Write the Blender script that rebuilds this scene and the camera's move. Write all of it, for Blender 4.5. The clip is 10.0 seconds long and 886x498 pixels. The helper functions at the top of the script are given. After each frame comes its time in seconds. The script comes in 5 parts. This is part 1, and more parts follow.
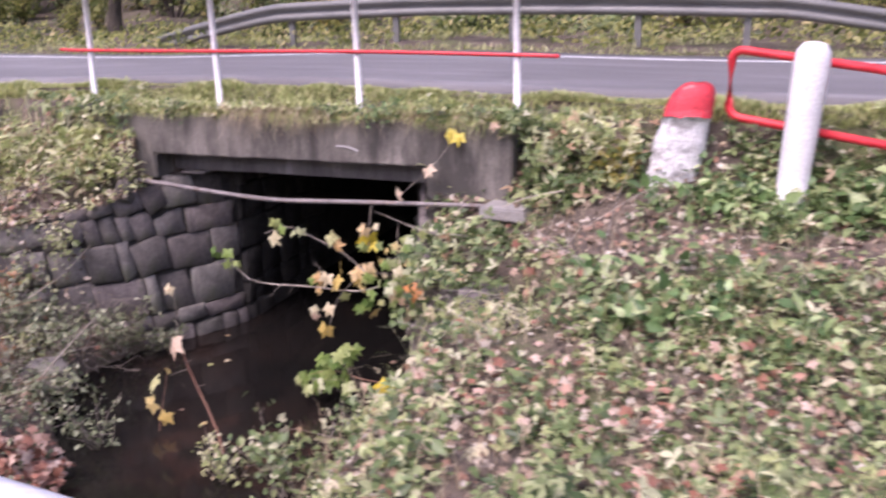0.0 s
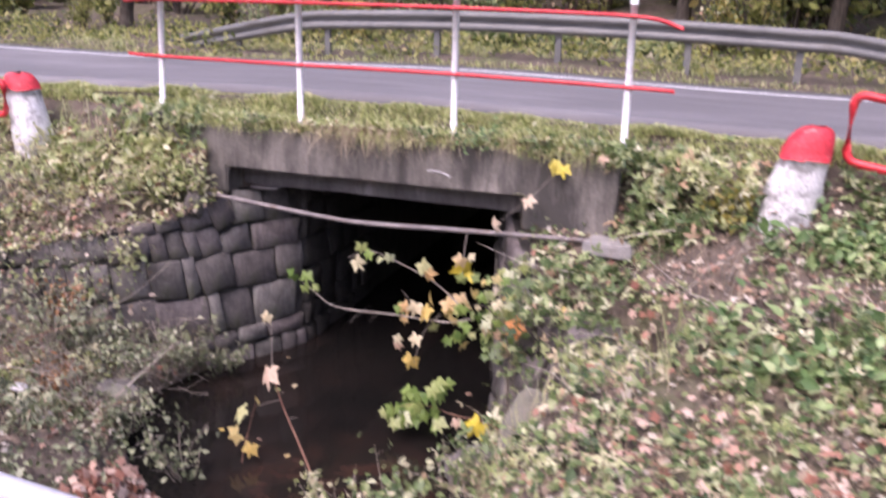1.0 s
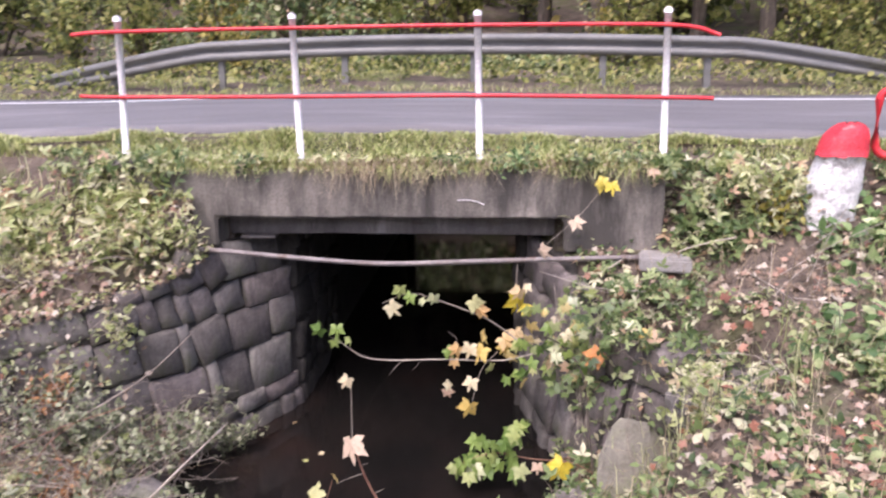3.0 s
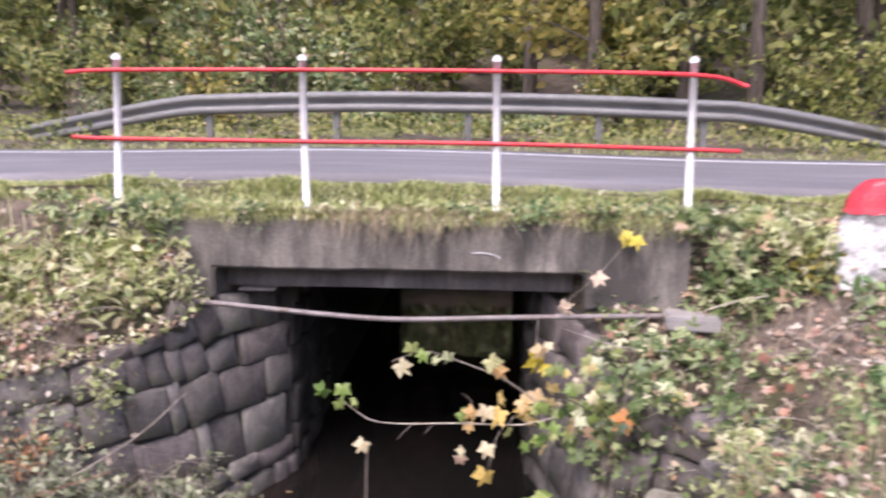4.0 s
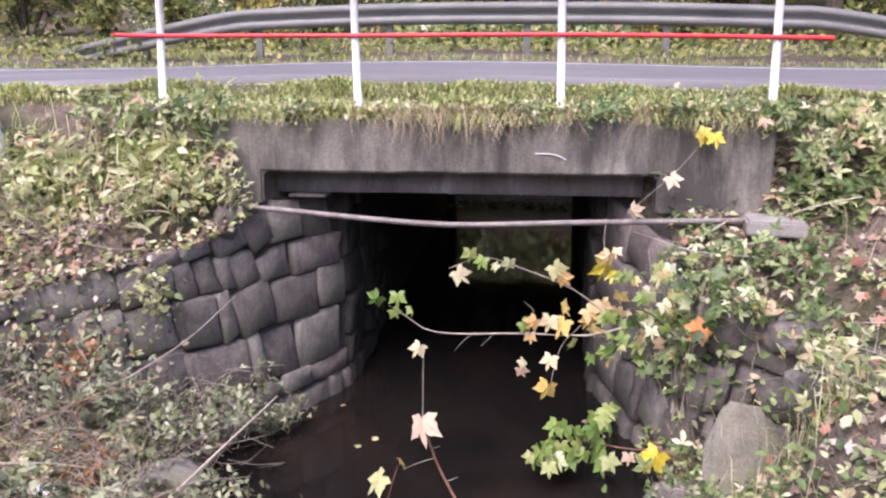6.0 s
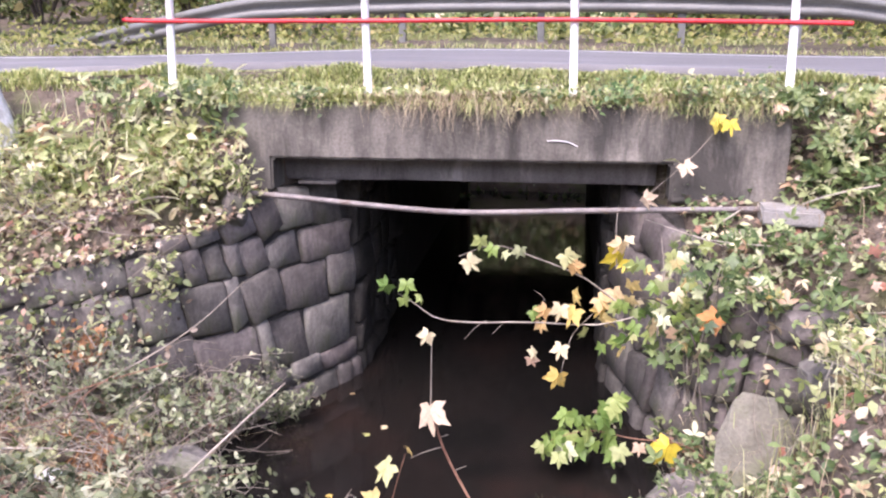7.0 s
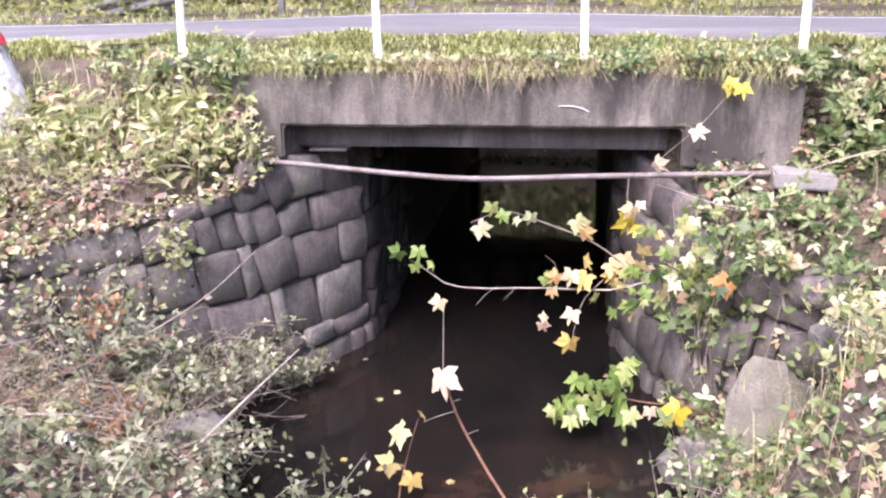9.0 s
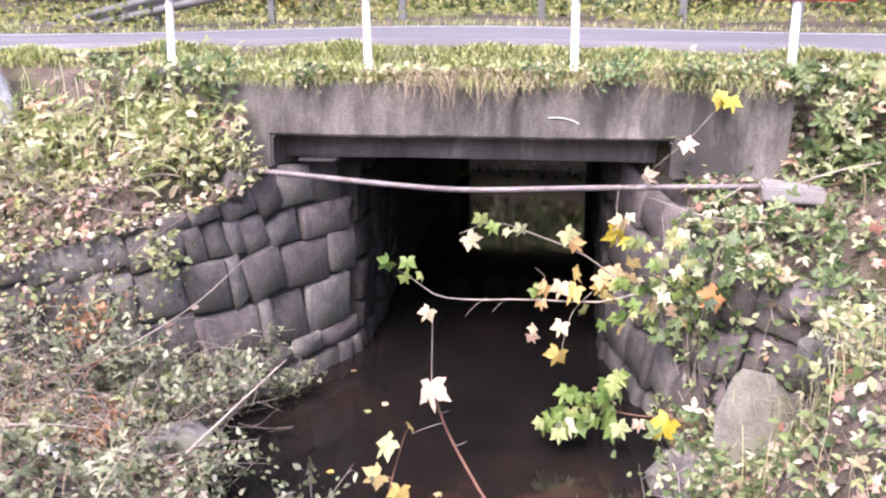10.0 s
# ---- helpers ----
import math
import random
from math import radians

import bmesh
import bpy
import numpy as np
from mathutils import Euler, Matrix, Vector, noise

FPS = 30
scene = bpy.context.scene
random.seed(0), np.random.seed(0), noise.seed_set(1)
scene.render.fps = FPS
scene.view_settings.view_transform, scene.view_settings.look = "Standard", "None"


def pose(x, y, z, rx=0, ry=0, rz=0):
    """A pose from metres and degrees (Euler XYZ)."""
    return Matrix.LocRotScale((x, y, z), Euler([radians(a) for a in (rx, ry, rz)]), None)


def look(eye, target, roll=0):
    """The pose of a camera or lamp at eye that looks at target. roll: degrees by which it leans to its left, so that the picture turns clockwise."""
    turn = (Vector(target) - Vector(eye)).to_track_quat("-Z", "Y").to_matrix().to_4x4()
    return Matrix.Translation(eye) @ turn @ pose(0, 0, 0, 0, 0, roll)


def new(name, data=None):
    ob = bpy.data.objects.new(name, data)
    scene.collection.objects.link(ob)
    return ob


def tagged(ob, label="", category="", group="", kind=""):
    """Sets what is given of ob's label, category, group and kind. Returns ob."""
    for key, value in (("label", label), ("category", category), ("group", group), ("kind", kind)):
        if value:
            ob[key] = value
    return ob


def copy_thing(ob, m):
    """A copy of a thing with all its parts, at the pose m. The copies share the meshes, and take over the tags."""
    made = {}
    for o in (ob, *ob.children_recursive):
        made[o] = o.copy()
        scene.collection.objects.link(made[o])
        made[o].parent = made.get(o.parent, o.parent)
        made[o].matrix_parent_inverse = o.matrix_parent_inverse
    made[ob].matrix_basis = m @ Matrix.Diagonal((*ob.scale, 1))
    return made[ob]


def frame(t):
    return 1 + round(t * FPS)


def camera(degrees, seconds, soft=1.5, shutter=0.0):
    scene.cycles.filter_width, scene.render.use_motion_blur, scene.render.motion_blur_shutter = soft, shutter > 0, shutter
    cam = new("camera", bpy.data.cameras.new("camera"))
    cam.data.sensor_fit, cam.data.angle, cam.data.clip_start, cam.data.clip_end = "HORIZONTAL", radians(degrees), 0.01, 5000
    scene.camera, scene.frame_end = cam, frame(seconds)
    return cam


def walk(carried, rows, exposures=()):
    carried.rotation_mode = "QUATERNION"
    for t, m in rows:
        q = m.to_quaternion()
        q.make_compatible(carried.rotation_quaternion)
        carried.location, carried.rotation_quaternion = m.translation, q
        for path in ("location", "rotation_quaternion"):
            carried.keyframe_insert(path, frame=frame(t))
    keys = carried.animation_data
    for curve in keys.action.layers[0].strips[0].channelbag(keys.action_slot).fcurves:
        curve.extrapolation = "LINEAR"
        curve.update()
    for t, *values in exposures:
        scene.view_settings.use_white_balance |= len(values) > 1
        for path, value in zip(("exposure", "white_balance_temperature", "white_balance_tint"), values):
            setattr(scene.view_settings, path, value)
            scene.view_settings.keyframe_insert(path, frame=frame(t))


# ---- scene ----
cam = camera(55.0, 10.0, 2.2, 0.5)
PATH = [
    (0, (4.227, -7.001, 0.885), (3.538, -5.211, 0.317), -1.3),
    (0.3, (3.895, -6.986, 0.932), (3.174, -5.228, 0.308), -1.3),
    (0.5, (3.666, -7.055, 0.925), (2.968, -5.3, 0.268), -1.7),
    (1, (3.08, -7.1, 1.024), (2.468, -5.279, 0.468), 1.8),
    (1.5, (2.463, -7.12, 1.02), (1.822, -5.278, 0.579), 0.2),
    (2, (1.973, -7.062, 1.035), (1.388, -5.237, 0.465), 0.4),
    (2.5, (1.486, -7.061, 1.078), (1.14, -5.194, 0.451), 0.7),
    (2.7, (1.297, -7.025, 1.03), (1.023, -5.128, 0.46), -0.6),
    (3.8, (0.82, -6.755, 0.785), (0.785, -4.79, 0.402), 1.7),
    (4, (0.718, -6.635, 0.746), (0.607, -4.667, 0.407), 0.5),
    (4.5, (0.653, -6.463, 0.574), (0.46, -4.529, 0.105), -0.2),
    (5, (0.671, -6.38, 0.478), (0.467, -4.469, -0.074), -0.5),
    (5.5, (0.652, -6.342, 0.451), (0.437, -4.412, -0.026), -0.4),
    (7, (0.681, -6.255, 0.389), (0.414, -4.338, -0.115), -0.3),
    (7.5, (0.608, -6.271, 0.403), (0.362, -4.344, -0.072), -0.7),
    (8, (0.671, -6.249, 0.39), (0.406, -4.33, -0.105), -0.6),
    (8.5, (0.662, -6.278, 0.392), (0.363, -4.392, -0.202), -1.1),
    (9, (0.681, -6.274, 0.399), (0.391, -4.382, -0.182), -0.9),
    (9.5, (0.667, -6.26, 0.375), (0.409, -4.358, -0.187), -0.4),
    (10, (0.676, -6.26, 0.377), (0.411, -4.356, -0.174), -0.3),
]
walk(cam, [(t, look(eye, target, roll)) for t, eye, target, roll in PATH],
     [(0, 0.88, 6230, 34), (1.5, 0.97, 6280, 31), (2.5, 1.0, 6300, 26), (4, 1.11, 6270, 25), (5.5, 1.09, 6230, 25), (6.9, 1.43, 6170, 26), (7.5, 1.54, 6170, 26), (10, 1.65, 6130, 28)])

# ---- light: an overcast autumn day ----
world = bpy.data.worlds.new("sky")
scene.world = world
world.use_nodes = True
wn = world.node_tree.nodes
sky = wn.new("ShaderNodeTexSky")
sky.sky_type, sky.sun_disc = "NISHITA", False
sky.sun_elevation, sky.sun_rotation = radians(56), radians(198)
sky.air_density, sky.dust_density = 1.0, 4.0
wn["Background"].inputs[1].default_value = 0.15
world.node_tree.links.new(sky.outputs[0], wn["Background"].inputs[0])
sun = new("sun", bpy.data.lights.new("sun", "SUN"))
sun.data.energy, sun.data.angle, sun.data.color = 1.5, radians(35), (1.0, 0.96, 0.94)
sun.matrix_world = look((0, 0, 30), (0.30 * 20, 0.92 * 20, 0), 0)


# ---- materials ----
def nodes_of(name):
    m = bpy.data.materials.new(name)
    m.use_nodes = True
    return m, m.node_tree.nodes, m.node_tree.links, m.node_tree.nodes["Principled BSDF"]


def ramp(nd, stops):
    r = nd.new("ShaderNodeValToRGB")
    while len(r.color_ramp.elements) < len(stops):
        r.color_ramp.elements.new(0.5)
    for e, (p, c) in zip(r.color_ramp.elements, stops):
        e.position, e.color = p, (*c, 1)
    return r


def noise_tex(nd, lk, scale, detail=5.0, rough=0.6, stretch=(1, 1, 1), coords="Object"):
    tc, mp, nz = nd.new("ShaderNodeTexCoord"), nd.new("ShaderNodeMapping"), nd.new("ShaderNodeTexNoise")
    mp.inputs["Scale"].default_value = stretch
    nz.inputs["Scale"].default_value, nz.inputs["Detail"].default_value, nz.inputs["Roughness"].default_value = scale, detail, rough
    lk.new(tc.outputs[coords], mp.inputs[0])
    lk.new(mp.outputs[0], nz.inputs[0])
    return nz


def mixed(nd, lk, a, b, fac, mode="MIX"):
    mx = nd.new("ShaderNodeMix")
    mx.data_type, mx.blend_type = "RGBA", mode
    for sock, v in ((mx.inputs[0], fac), (mx.inputs[6], a), (mx.inputs[7], b)):
        if isinstance(v, (int, float)):
            sock.default_value = v
        elif isinstance(v, tuple):
            sock.default_value = (*v, 1)
        else:
            lk.new(v, sock)
    return mx.outputs[2]


def surface(name, dark, light, scale=6.0, fine=60.0, rough=0.85, bump=0.4, dist=0.01, metal=0.0, stain=None, stain_scale=1.5,
            stain_at=(0.5, 0.65), stretch=(1, 1, 1), per_object=0.0, coords="Object"):
    """A weathered surface: a broad and a fine noise between two colours, stains with a shape of their own, and relief."""
    m, nd, lk, bs = nodes_of(name)
    big = noise_tex(nd, lk, scale, stretch=stretch, coords=coords)
    small = noise_tex(nd, lk, fine, 3.0, coords=coords)
    r = ramp(nd, [(0.3, dark), (0.7, light)])
    lk.new(big.outputs[0], r.inputs[0])
    g = ramp(nd, [(0.25, (0.72, 0.72, 0.72)), (0.75, (1.2, 1.2, 1.2))])
    lk.new(small.outputs[0], g.inputs[0])
    col = mixed(nd, lk, r.outputs[0], g.outputs[0], 1.0, "MULTIPLY")
    if stain:
        s = noise_tex(nd, lk, stain_scale, 8.0, 0.65, stretch=stretch, coords=coords)
        sr = ramp(nd, [(stain_at[0], (0, 0, 0)), (stain_at[1], (1, 1, 1))])
        lk.new(s.outputs[0], sr.inputs[0])
        col = mixed(nd, lk, col, stain, sr.outputs[0])
    if per_object:
        oi = nd.new("ShaderNodeObjectInfo")
        pr = ramp(nd, [(0.0, (1 - per_object,) * 3), (0.5, (1 + per_object * 0.1, 1 - per_object * 0.2, 1.0)), (1.0, (1 + per_object,) * 3)])
        lk.new(oi.outputs["Random"], pr.inputs[0])
        col = mixed(nd, lk, col, pr.outputs[0], 1.0, "MULTIPLY")
    lk.new(col, bs.inputs["Base Color"])
    bs.inputs["Roughness"].default_value, bs.inputs["Metallic"].default_value = rough, metal
    add = nd.new("ShaderNodeMath")
    add.operation = "ADD"
    lk.new(big.outputs[0], add.inputs[0])
    lk.new(small.outputs[0], add.inputs[1])
    bp = nd.new("ShaderNodeBump")
    bp.inputs["Strength"].default_value, bp.inputs["Distance"].default_value = bump, dist
    lk.new(add.outputs[0], bp.inputs["Height"])
    lk.new(bp.outputs[0], bs.inputs["Normal"])
    return m


def leafy(name, stops, through_light=0.3, rough=0.45, single=False):
    """Leaves whose colour varies from leaf to leaf, with a little blotching, and that let some light through."""
    m, nd, lk, bs = nodes_of(name)
    if single:
        src = nd.new("ShaderNodeObjectInfo").outputs["Random"]
    else:
        src = nd.new("ShaderNodeNewGeometry").outputs["Random Per Island"]
    r = ramp(nd, stops)
    lk.new(src, r.inputs[0])
    nz = noise_tex(nd, lk, 25.0, 3.0)
    g = ramp(nd, [(0.3, (0.75, 0.75, 0.7)), (0.7, (1.15, 1.15, 1.1))])
    lk.new(nz.outputs[0], g.inputs[0])
    col = mixed(nd, lk, r.outputs[0], g.outputs[0], 1.0, "MULTIPLY")
    lk.new(col, bs.inputs["Base Color"])
    bs.inputs["Roughness"].default_value = rough
    tr, mx = nd.new("ShaderNodeBsdfTranslucent"), nd.new("ShaderNodeMixShader")
    lk.new(col, tr.inputs[0])
    mx.inputs[0].default_value = through_light
    lk.new(bs.outputs[0], mx.inputs[1])
    lk.new(tr.outputs[0], mx.inputs[2])
    lk.new(mx.outputs[0], nd["Material Output"].inputs[0])
    return m


M_CONCRETE = surface("weathered_concrete", (0.115, 0.103, 0.090), (0.27, 0.245, 0.215), 3.0, 45, 0.9, 0.5, 0.01,
                     stain=(0.066, 0.060, 0.054), stain_scale=1.9, stain_at=(0.46, 0.62), stretch=(1.8, 1, 0.45))
M_SOFFIT = surface("damp_concrete", (0.10, 0.09, 0.085), (0.22, 0.20, 0.19), 4.0, 60, 0.85, 0.5, 0.012,
                   stain=(0.33, 0.31, 0.29), stain_scale=2.3, stain_at=(0.6, 0.72), stretch=(1.8, 1, 0.5))
M_STONE = surface("sandstone_block", (0.075, 0.070, 0.063), (0.235, 0.218, 0.195), 5.0, 30, 0.88, 0.8, 0.013,
                  stain=(0.075, 0.085, 0.045), stain_scale=2.6, stain_at=(0.50, 0.68), stretch=(1.6, 1.6, 0.7), per_object=0.34, coords="Object")
# near-black stone: the shade inside the culvert is put into its colour
M_SHADED_STONE = surface("shade_darkened_stone", (0.018, 0.016, 0.014), (0.06, 0.054, 0.046), 5.0, 40, 0.8, 0.8, 0.02)
M_SLAB = surface("pale_stone", (0.15, 0.14, 0.11), (0.29, 0.275, 0.23), 4.0, 45, 0.9, 0.7, 0.015, stain=(0.17, 0.18, 0.10), stain_scale=2.6, stain_at=(0.52, 0.7))
M_BLOCK = surface("pale_concrete_block", (0.24, 0.228, 0.215), (0.38, 0.36, 0.34), 5.0, 60, 0.9, 0.5, 0.008, stain=(0.2, 0.185, 0.165), stain_scale=4, stain_at=(0.55, 0.7))
M_MORTAR = surface("dark_mortar", (0.03, 0.027, 0.024), (0.075, 0.068, 0.06), 8.0, 60, 0.95, 0.8, 0.02)
M_ASPHALT = surface("worn_asphalt", (0.128, 0.122, 0.128), (0.19, 0.182, 0.19), 1.2, 140, 0.75, 0.35, 0.006,
                    stain=(0.27, 0.26, 0.268), stain_scale=0.8, stain_at=(0.5, 0.75), stretch=(0.25, 1, 1))
M_LINE = surface("road_paint", (0.62, 0.62, 0.63), (0.82, 0.82, 0.83), 5.0, 90, 0.6, 0.2, 0.003, stain=(0.35, 0.34, 0.35), stain_scale=6, stain_at=(0.62, 0.75))
M_WHITE = surface("white_gloss_paint", (0.72, 0.71, 0.72), (0.84, 0.83, 0.84), 6.0, 60, 0.45, 0.15, 0.003, stain=(0.33, 0.28, 0.24), stain_scale=9, stain_at=(0.66, 0.76))
M_RED = surface("red_gloss_paint", (0.56, 0.025, 0.035), (0.72, 0.05, 0.06), 6.0, 60, 0.4, 0.15, 0.003, stain=(0.40, 0.10, 0.08), stain_scale=10, stain_at=(0.62, 0.75))
M_LIME = surface("whitewashed_stone", (0.62, 0.61, 0.61), (0.82, 0.81, 0.81), 5.0, 40, 0.85, 0.9, 0.02, stain=(0.30, 0.29, 0.28), stain_scale=6, stain_at=(0.50, 0.62))
M_REDSTONE = surface("red_painted_stone", (0.55, 0.03, 0.045), (0.74, 0.06, 0.08), 5.0, 40, 0.6, 0.7, 0.015, stain=(0.62, 0.25, 0.24), stain_scale=7, stain_at=(0.6, 0.72))
M_ZINC = surface("galvanised_steel", (0.13, 0.13, 0.125), (0.235, 0.235, 0.225), 3.0, 50, 0.6, 0.2, 0.004, metal=0.2, stain=(0.12, 0.115, 0.10), stain_scale=3, stain_at=(0.52, 0.7), stretch=(0.4, 1, 1))
M_RAIL = surface("pale_galvanised_tube", (0.55, 0.55, 0.60), (0.72, 0.72, 0.77), 4.0, 80, 0.38, 0.1, 0.002, metal=0.35)
M_PIPE = surface("old_iron_pipe", (0.17, 0.145, 0.14), (0.30, 0.27, 0.26), 6.0, 60, 0.6, 0.4, 0.004, metal=0.2, stain=(0.14, 0.08, 0.05), stain_scale=5, stain_at=(0.55, 0.7))
M_SOIL = surface("leaf_littered_soil", (0.055, 0.042, 0.031), (0.20, 0.155, 0.122), 4.0, 35, 0.95, 1.0, 0.03, stain=(0.10, 0.115, 0.04), stain_scale=1.1, stain_at=(0.5, 0.68))
M_BARK = surface("tree_bark", (0.050, 0.040, 0.032), (0.16, 0.13, 0.105), 7.0, 40, 0.95, 1.0, 0.03, stretch=(2, 2, 0.4))
M_TWIG = surface("dry_twig", (0.17, 0.14, 0.115), (0.40, 0.35, 0.29), 9.0, 60, 0.85, 0.3, 0.003)
M_REDTWIG = surface("reddish_stem", (0.20, 0.09, 0.06), (0.36, 0.20, 0.13), 9.0, 60, 0.7, 0.3, 0.003)
M_PALE = surface("bleached_stick", (0.34, 0.29, 0.24), (0.55, 0.49, 0.42), 9.0, 60, 0.8, 0.3, 0.003)
M_DECK = surface("grey_deck_boards", (0.14, 0.12, 0.10), (0.26, 0.23, 0.20), 3.0, 40, 0.9, 0.5, 0.006, stretch=(4, 0.3, 1))
M_LITTERWHITE = surface("white_plastic", (0.75, 0.74, 0.75), (0.85, 0.84, 0.85), 8.0, 50, 0.5, 0.3, 0.004)

L_GROUND = leafy("ground_leaves", [(0.0, (0.05, 0.085, 0.03)), (0.3, (0.13, 0.19, 0.07)), (0.6, (0.25, 0.32, 0.13)), (0.80, (0.42, 0.46, 0.24)), (0.90, (0.66, 0.64, 0.46)), (1.0, (0.44, 0.27, 0.17))], 0.25)
L_DEEP = leafy("dock_leaves", [(0.0, (0.06, 0.12, 0.045)), (0.4, (0.18, 0.29, 0.11)), (0.8, (0.34, 0.45, 0.20)), (1.0, (0.52, 0.57, 0.33))], 0.25, 0.35)
L_LITTER = leafy("fallen_leaves", [(0.0, (0.07, 0.05, 0.035)), (0.3, (0.18, 0.13, 0.095)), (0.55, (0.31, 0.23, 0.175)), (0.66, (0.36, 0.17, 0.12)), (0.78, (0.44, 0.35, 0.28)), (1.0, (0.62, 0.56, 0.49))], 0.1, 0.7)
L_GRASS = leafy("verge_grass", [(0.0, (0.13, 0.17, 0.05)), (0.3, (0.36, 0.42, 0.15)), (0.65, (0.58, 0.61, 0.27)), (0.9, (0.72, 0.70, 0.42)), (1.0, (0.50, 0.40, 0.24))], 0.3, 0.55)
L_DRY = leafy("dry_grass", [(0.0, (0.20, 0.15, 0.10)), (0.5, (0.38, 0.30, 0.20)), (1.0, (0.54, 0.47, 0.33))], 0.2, 0.7)
L_HERB = leafy("pale_herb_leaves", [(0.0, (0.12, 0.16, 0.06)), (0.2, (0.33, 0.39, 0.15)), (0.5, (0.58, 0.61, 0.31)), (0.85, (0.78, 0.75, 0.54)), (1.0, (0.60, 0.44, 0.28))], 0.42)
L_GREY = leafy("dull_bramble_leaves", [(0.0, (0.05, 0.06, 0.03)), (0.35, (0.14, 0.165, 0.085)), (0.75, (0.29, 0.32, 0.185)), (1.0, (0.52, 0.52, 0.38))], 0.2)
L_WOOD = leafy("woodland_leaves", [(0.0, (0.05, 0.07, 0.025)), (0.3, (0.17, 0.21, 0.06)), (0.65, (0.36, 0.38, 0.12)), (0.9, (0.52, 0.50, 0.20)), (1.0, (0.60, 0.50, 0.26))], 0.5)
L_WOODY = leafy("yellowing_leaves", [(0.0, (0.14, 0.16, 0.03)), (0.5, (0.36, 0.31, 0.07)), (1.0, (0.50, 0.40, 0.14))], 0.35)
L_MAPLE = leafy("yellow_maple_leaf", [(0.0, (0.66, 0.48, 0.14)), (0.3, (0.74, 0.62, 0.32)), (0.5, (0.64, 0.40, 0.18)), (0.7, (0.74, 0.66, 0.46)), (0.85, (0.50, 0.54, 0.20)), (1.0, (0.76, 0.64, 0.52))], 0.3, 0.5, True)
L_YELLOW = leafy("bright_yellow_leaf", [(0.0, (0.72, 0.58, 0.06)), (1.0, (0.75, 0.64, 0.14))], 0.3, 0.5, True)
L_GREENM = leafy("green_maple_leaf", [(0.0, (0.14, 0.24, 0.06)), (0.5, (0.27, 0.37, 0.10)), (0.8, (0.45, 0.50, 0.20)), (1.0, (0.68, 0.70, 0.52))], 0.3, 0.4, True)
L_RED = leafy("red_fallen_leaves", [(0.0, (0.22, 0.09, 0.06)), (0.35, (0.42, 0.19, 0.13)), (0.6, (0.52, 0.33, 0.26)), (1.0, (0.64, 0.50, 0.43))], 0.15, 0.6)
L_RUST = leafy("withered_leaf", [(0.0, (0.16, 0.07, 0.035)), (0.5, (0.38, 0.19, 0.08)), (1.0, (0.55, 0.30, 0.15))], 0.25, 0.6)
L_ORANGE = leafy("orange_leaf", [(0.0, (0.66, 0.26, 0.08)), (1.0, (0.72, 0.38, 0.16))], 0.3, 0.5, True)
L_PINK = leafy("faded_leaf", [(0.0, (0.62, 0.43, 0.33)), (1.0, (0.70, 0.57, 0.44))], 0.25, 0.6, True)


def water_material():
    m, nd, lk, bs = nodes_of("dark_stream_water")
    nz = noise_tex(nd, lk, 1.3, 4.0)
    r = ramp(nd, [(0.42, (0.008, 0.0075, 0.007)), (0.56, (0.012, 0.010, 0.009)), (0.72, (0.021, 0.0135, 0.011))])
    lk.new(nz.outputs[0], r.inputs[0])
    # the leafy bed shows brown through the shallows by the near shore
    tc, mp, gr = nd.new("ShaderNodeTexCoord"), nd.new("ShaderNodeMapping"), nd.new("ShaderNodeTexGradient")
    gr.gradient_type = "SPHERICAL"
    mp.inputs["Scale"].default_value, mp.inputs["Location"].default_value = (0.75, 1.1, 1.0), (-0.45, 2.1, 2.51)
    lk.new(tc.outputs["Object"], mp.inputs[0])
    lk.new(mp.outputs[0], gr.inputs[0])
    bed = noise_tex(nd, lk, 4.5, 5.0)
    br = ramp(nd, [(0.42, (0.018, 0.015, 0.012)), (0.62, (0.052, 0.027, 0.019))])
    lk.new(bed.outputs[0], br.inputs[0])
    col = mixed(nd, lk, r.outputs[0], br.outputs[0], gr.outputs["Fac"])
    lk.new(col, bs.inputs["Base Color"])
    bs.inputs["Roughness"].default_value, bs.inputs["IOR"].default_value = 0.075, 1.33
    w = noise_tex(nd, lk, 5.0, 2.0, stretch=(1, 0.5, 1))
    bp = nd.new("ShaderNodeBump")
    bp.inputs["Strength"].default_value, bp.inputs["Distance"].default_value = 0.12, 0.02
    lk.new(w.outputs[0], bp.inputs["Height"])
    lk.new(bp.outputs[0], bs.inputs["Normal"])
    return m


M_WATER = water_material()


# ---- building tools ----
RNG = np.random.default_rng(7)


def mesh_of(name, verts, faces, material, smooth=False):
    me = bpy.data.meshes.new(name)
    me.from_pydata([tuple(v) for v in verts], [], [tuple(f) for f in faces])
    me.materials.append(material)
    if smooth:
        me.polygons.foreach_set("use_smooth", [True] * len(me.polygons))
    me.update()
    return me


def part(name, data, material=None, parent=None, label=""):
    """Links a bmesh or a mesh as one object under a thing or a part."""
    if isinstance(data, bmesh.types.BMesh):
        me = bpy.data.meshes.new(name)
        data.to_mesh(me)
        data.free()
        me.materials.append(material)
        data = me
    ob = new(name, data)
    ob.parent = parent
    if label:
        ob["label"] = label
    return ob


def thing(name, label, category, at=(0, 0, 0), group="", kind=""):
    ob = new(name)
    ob.empty_display_size = 0.1
    ob.location = at
    return tagged(ob, label, category, group, kind)


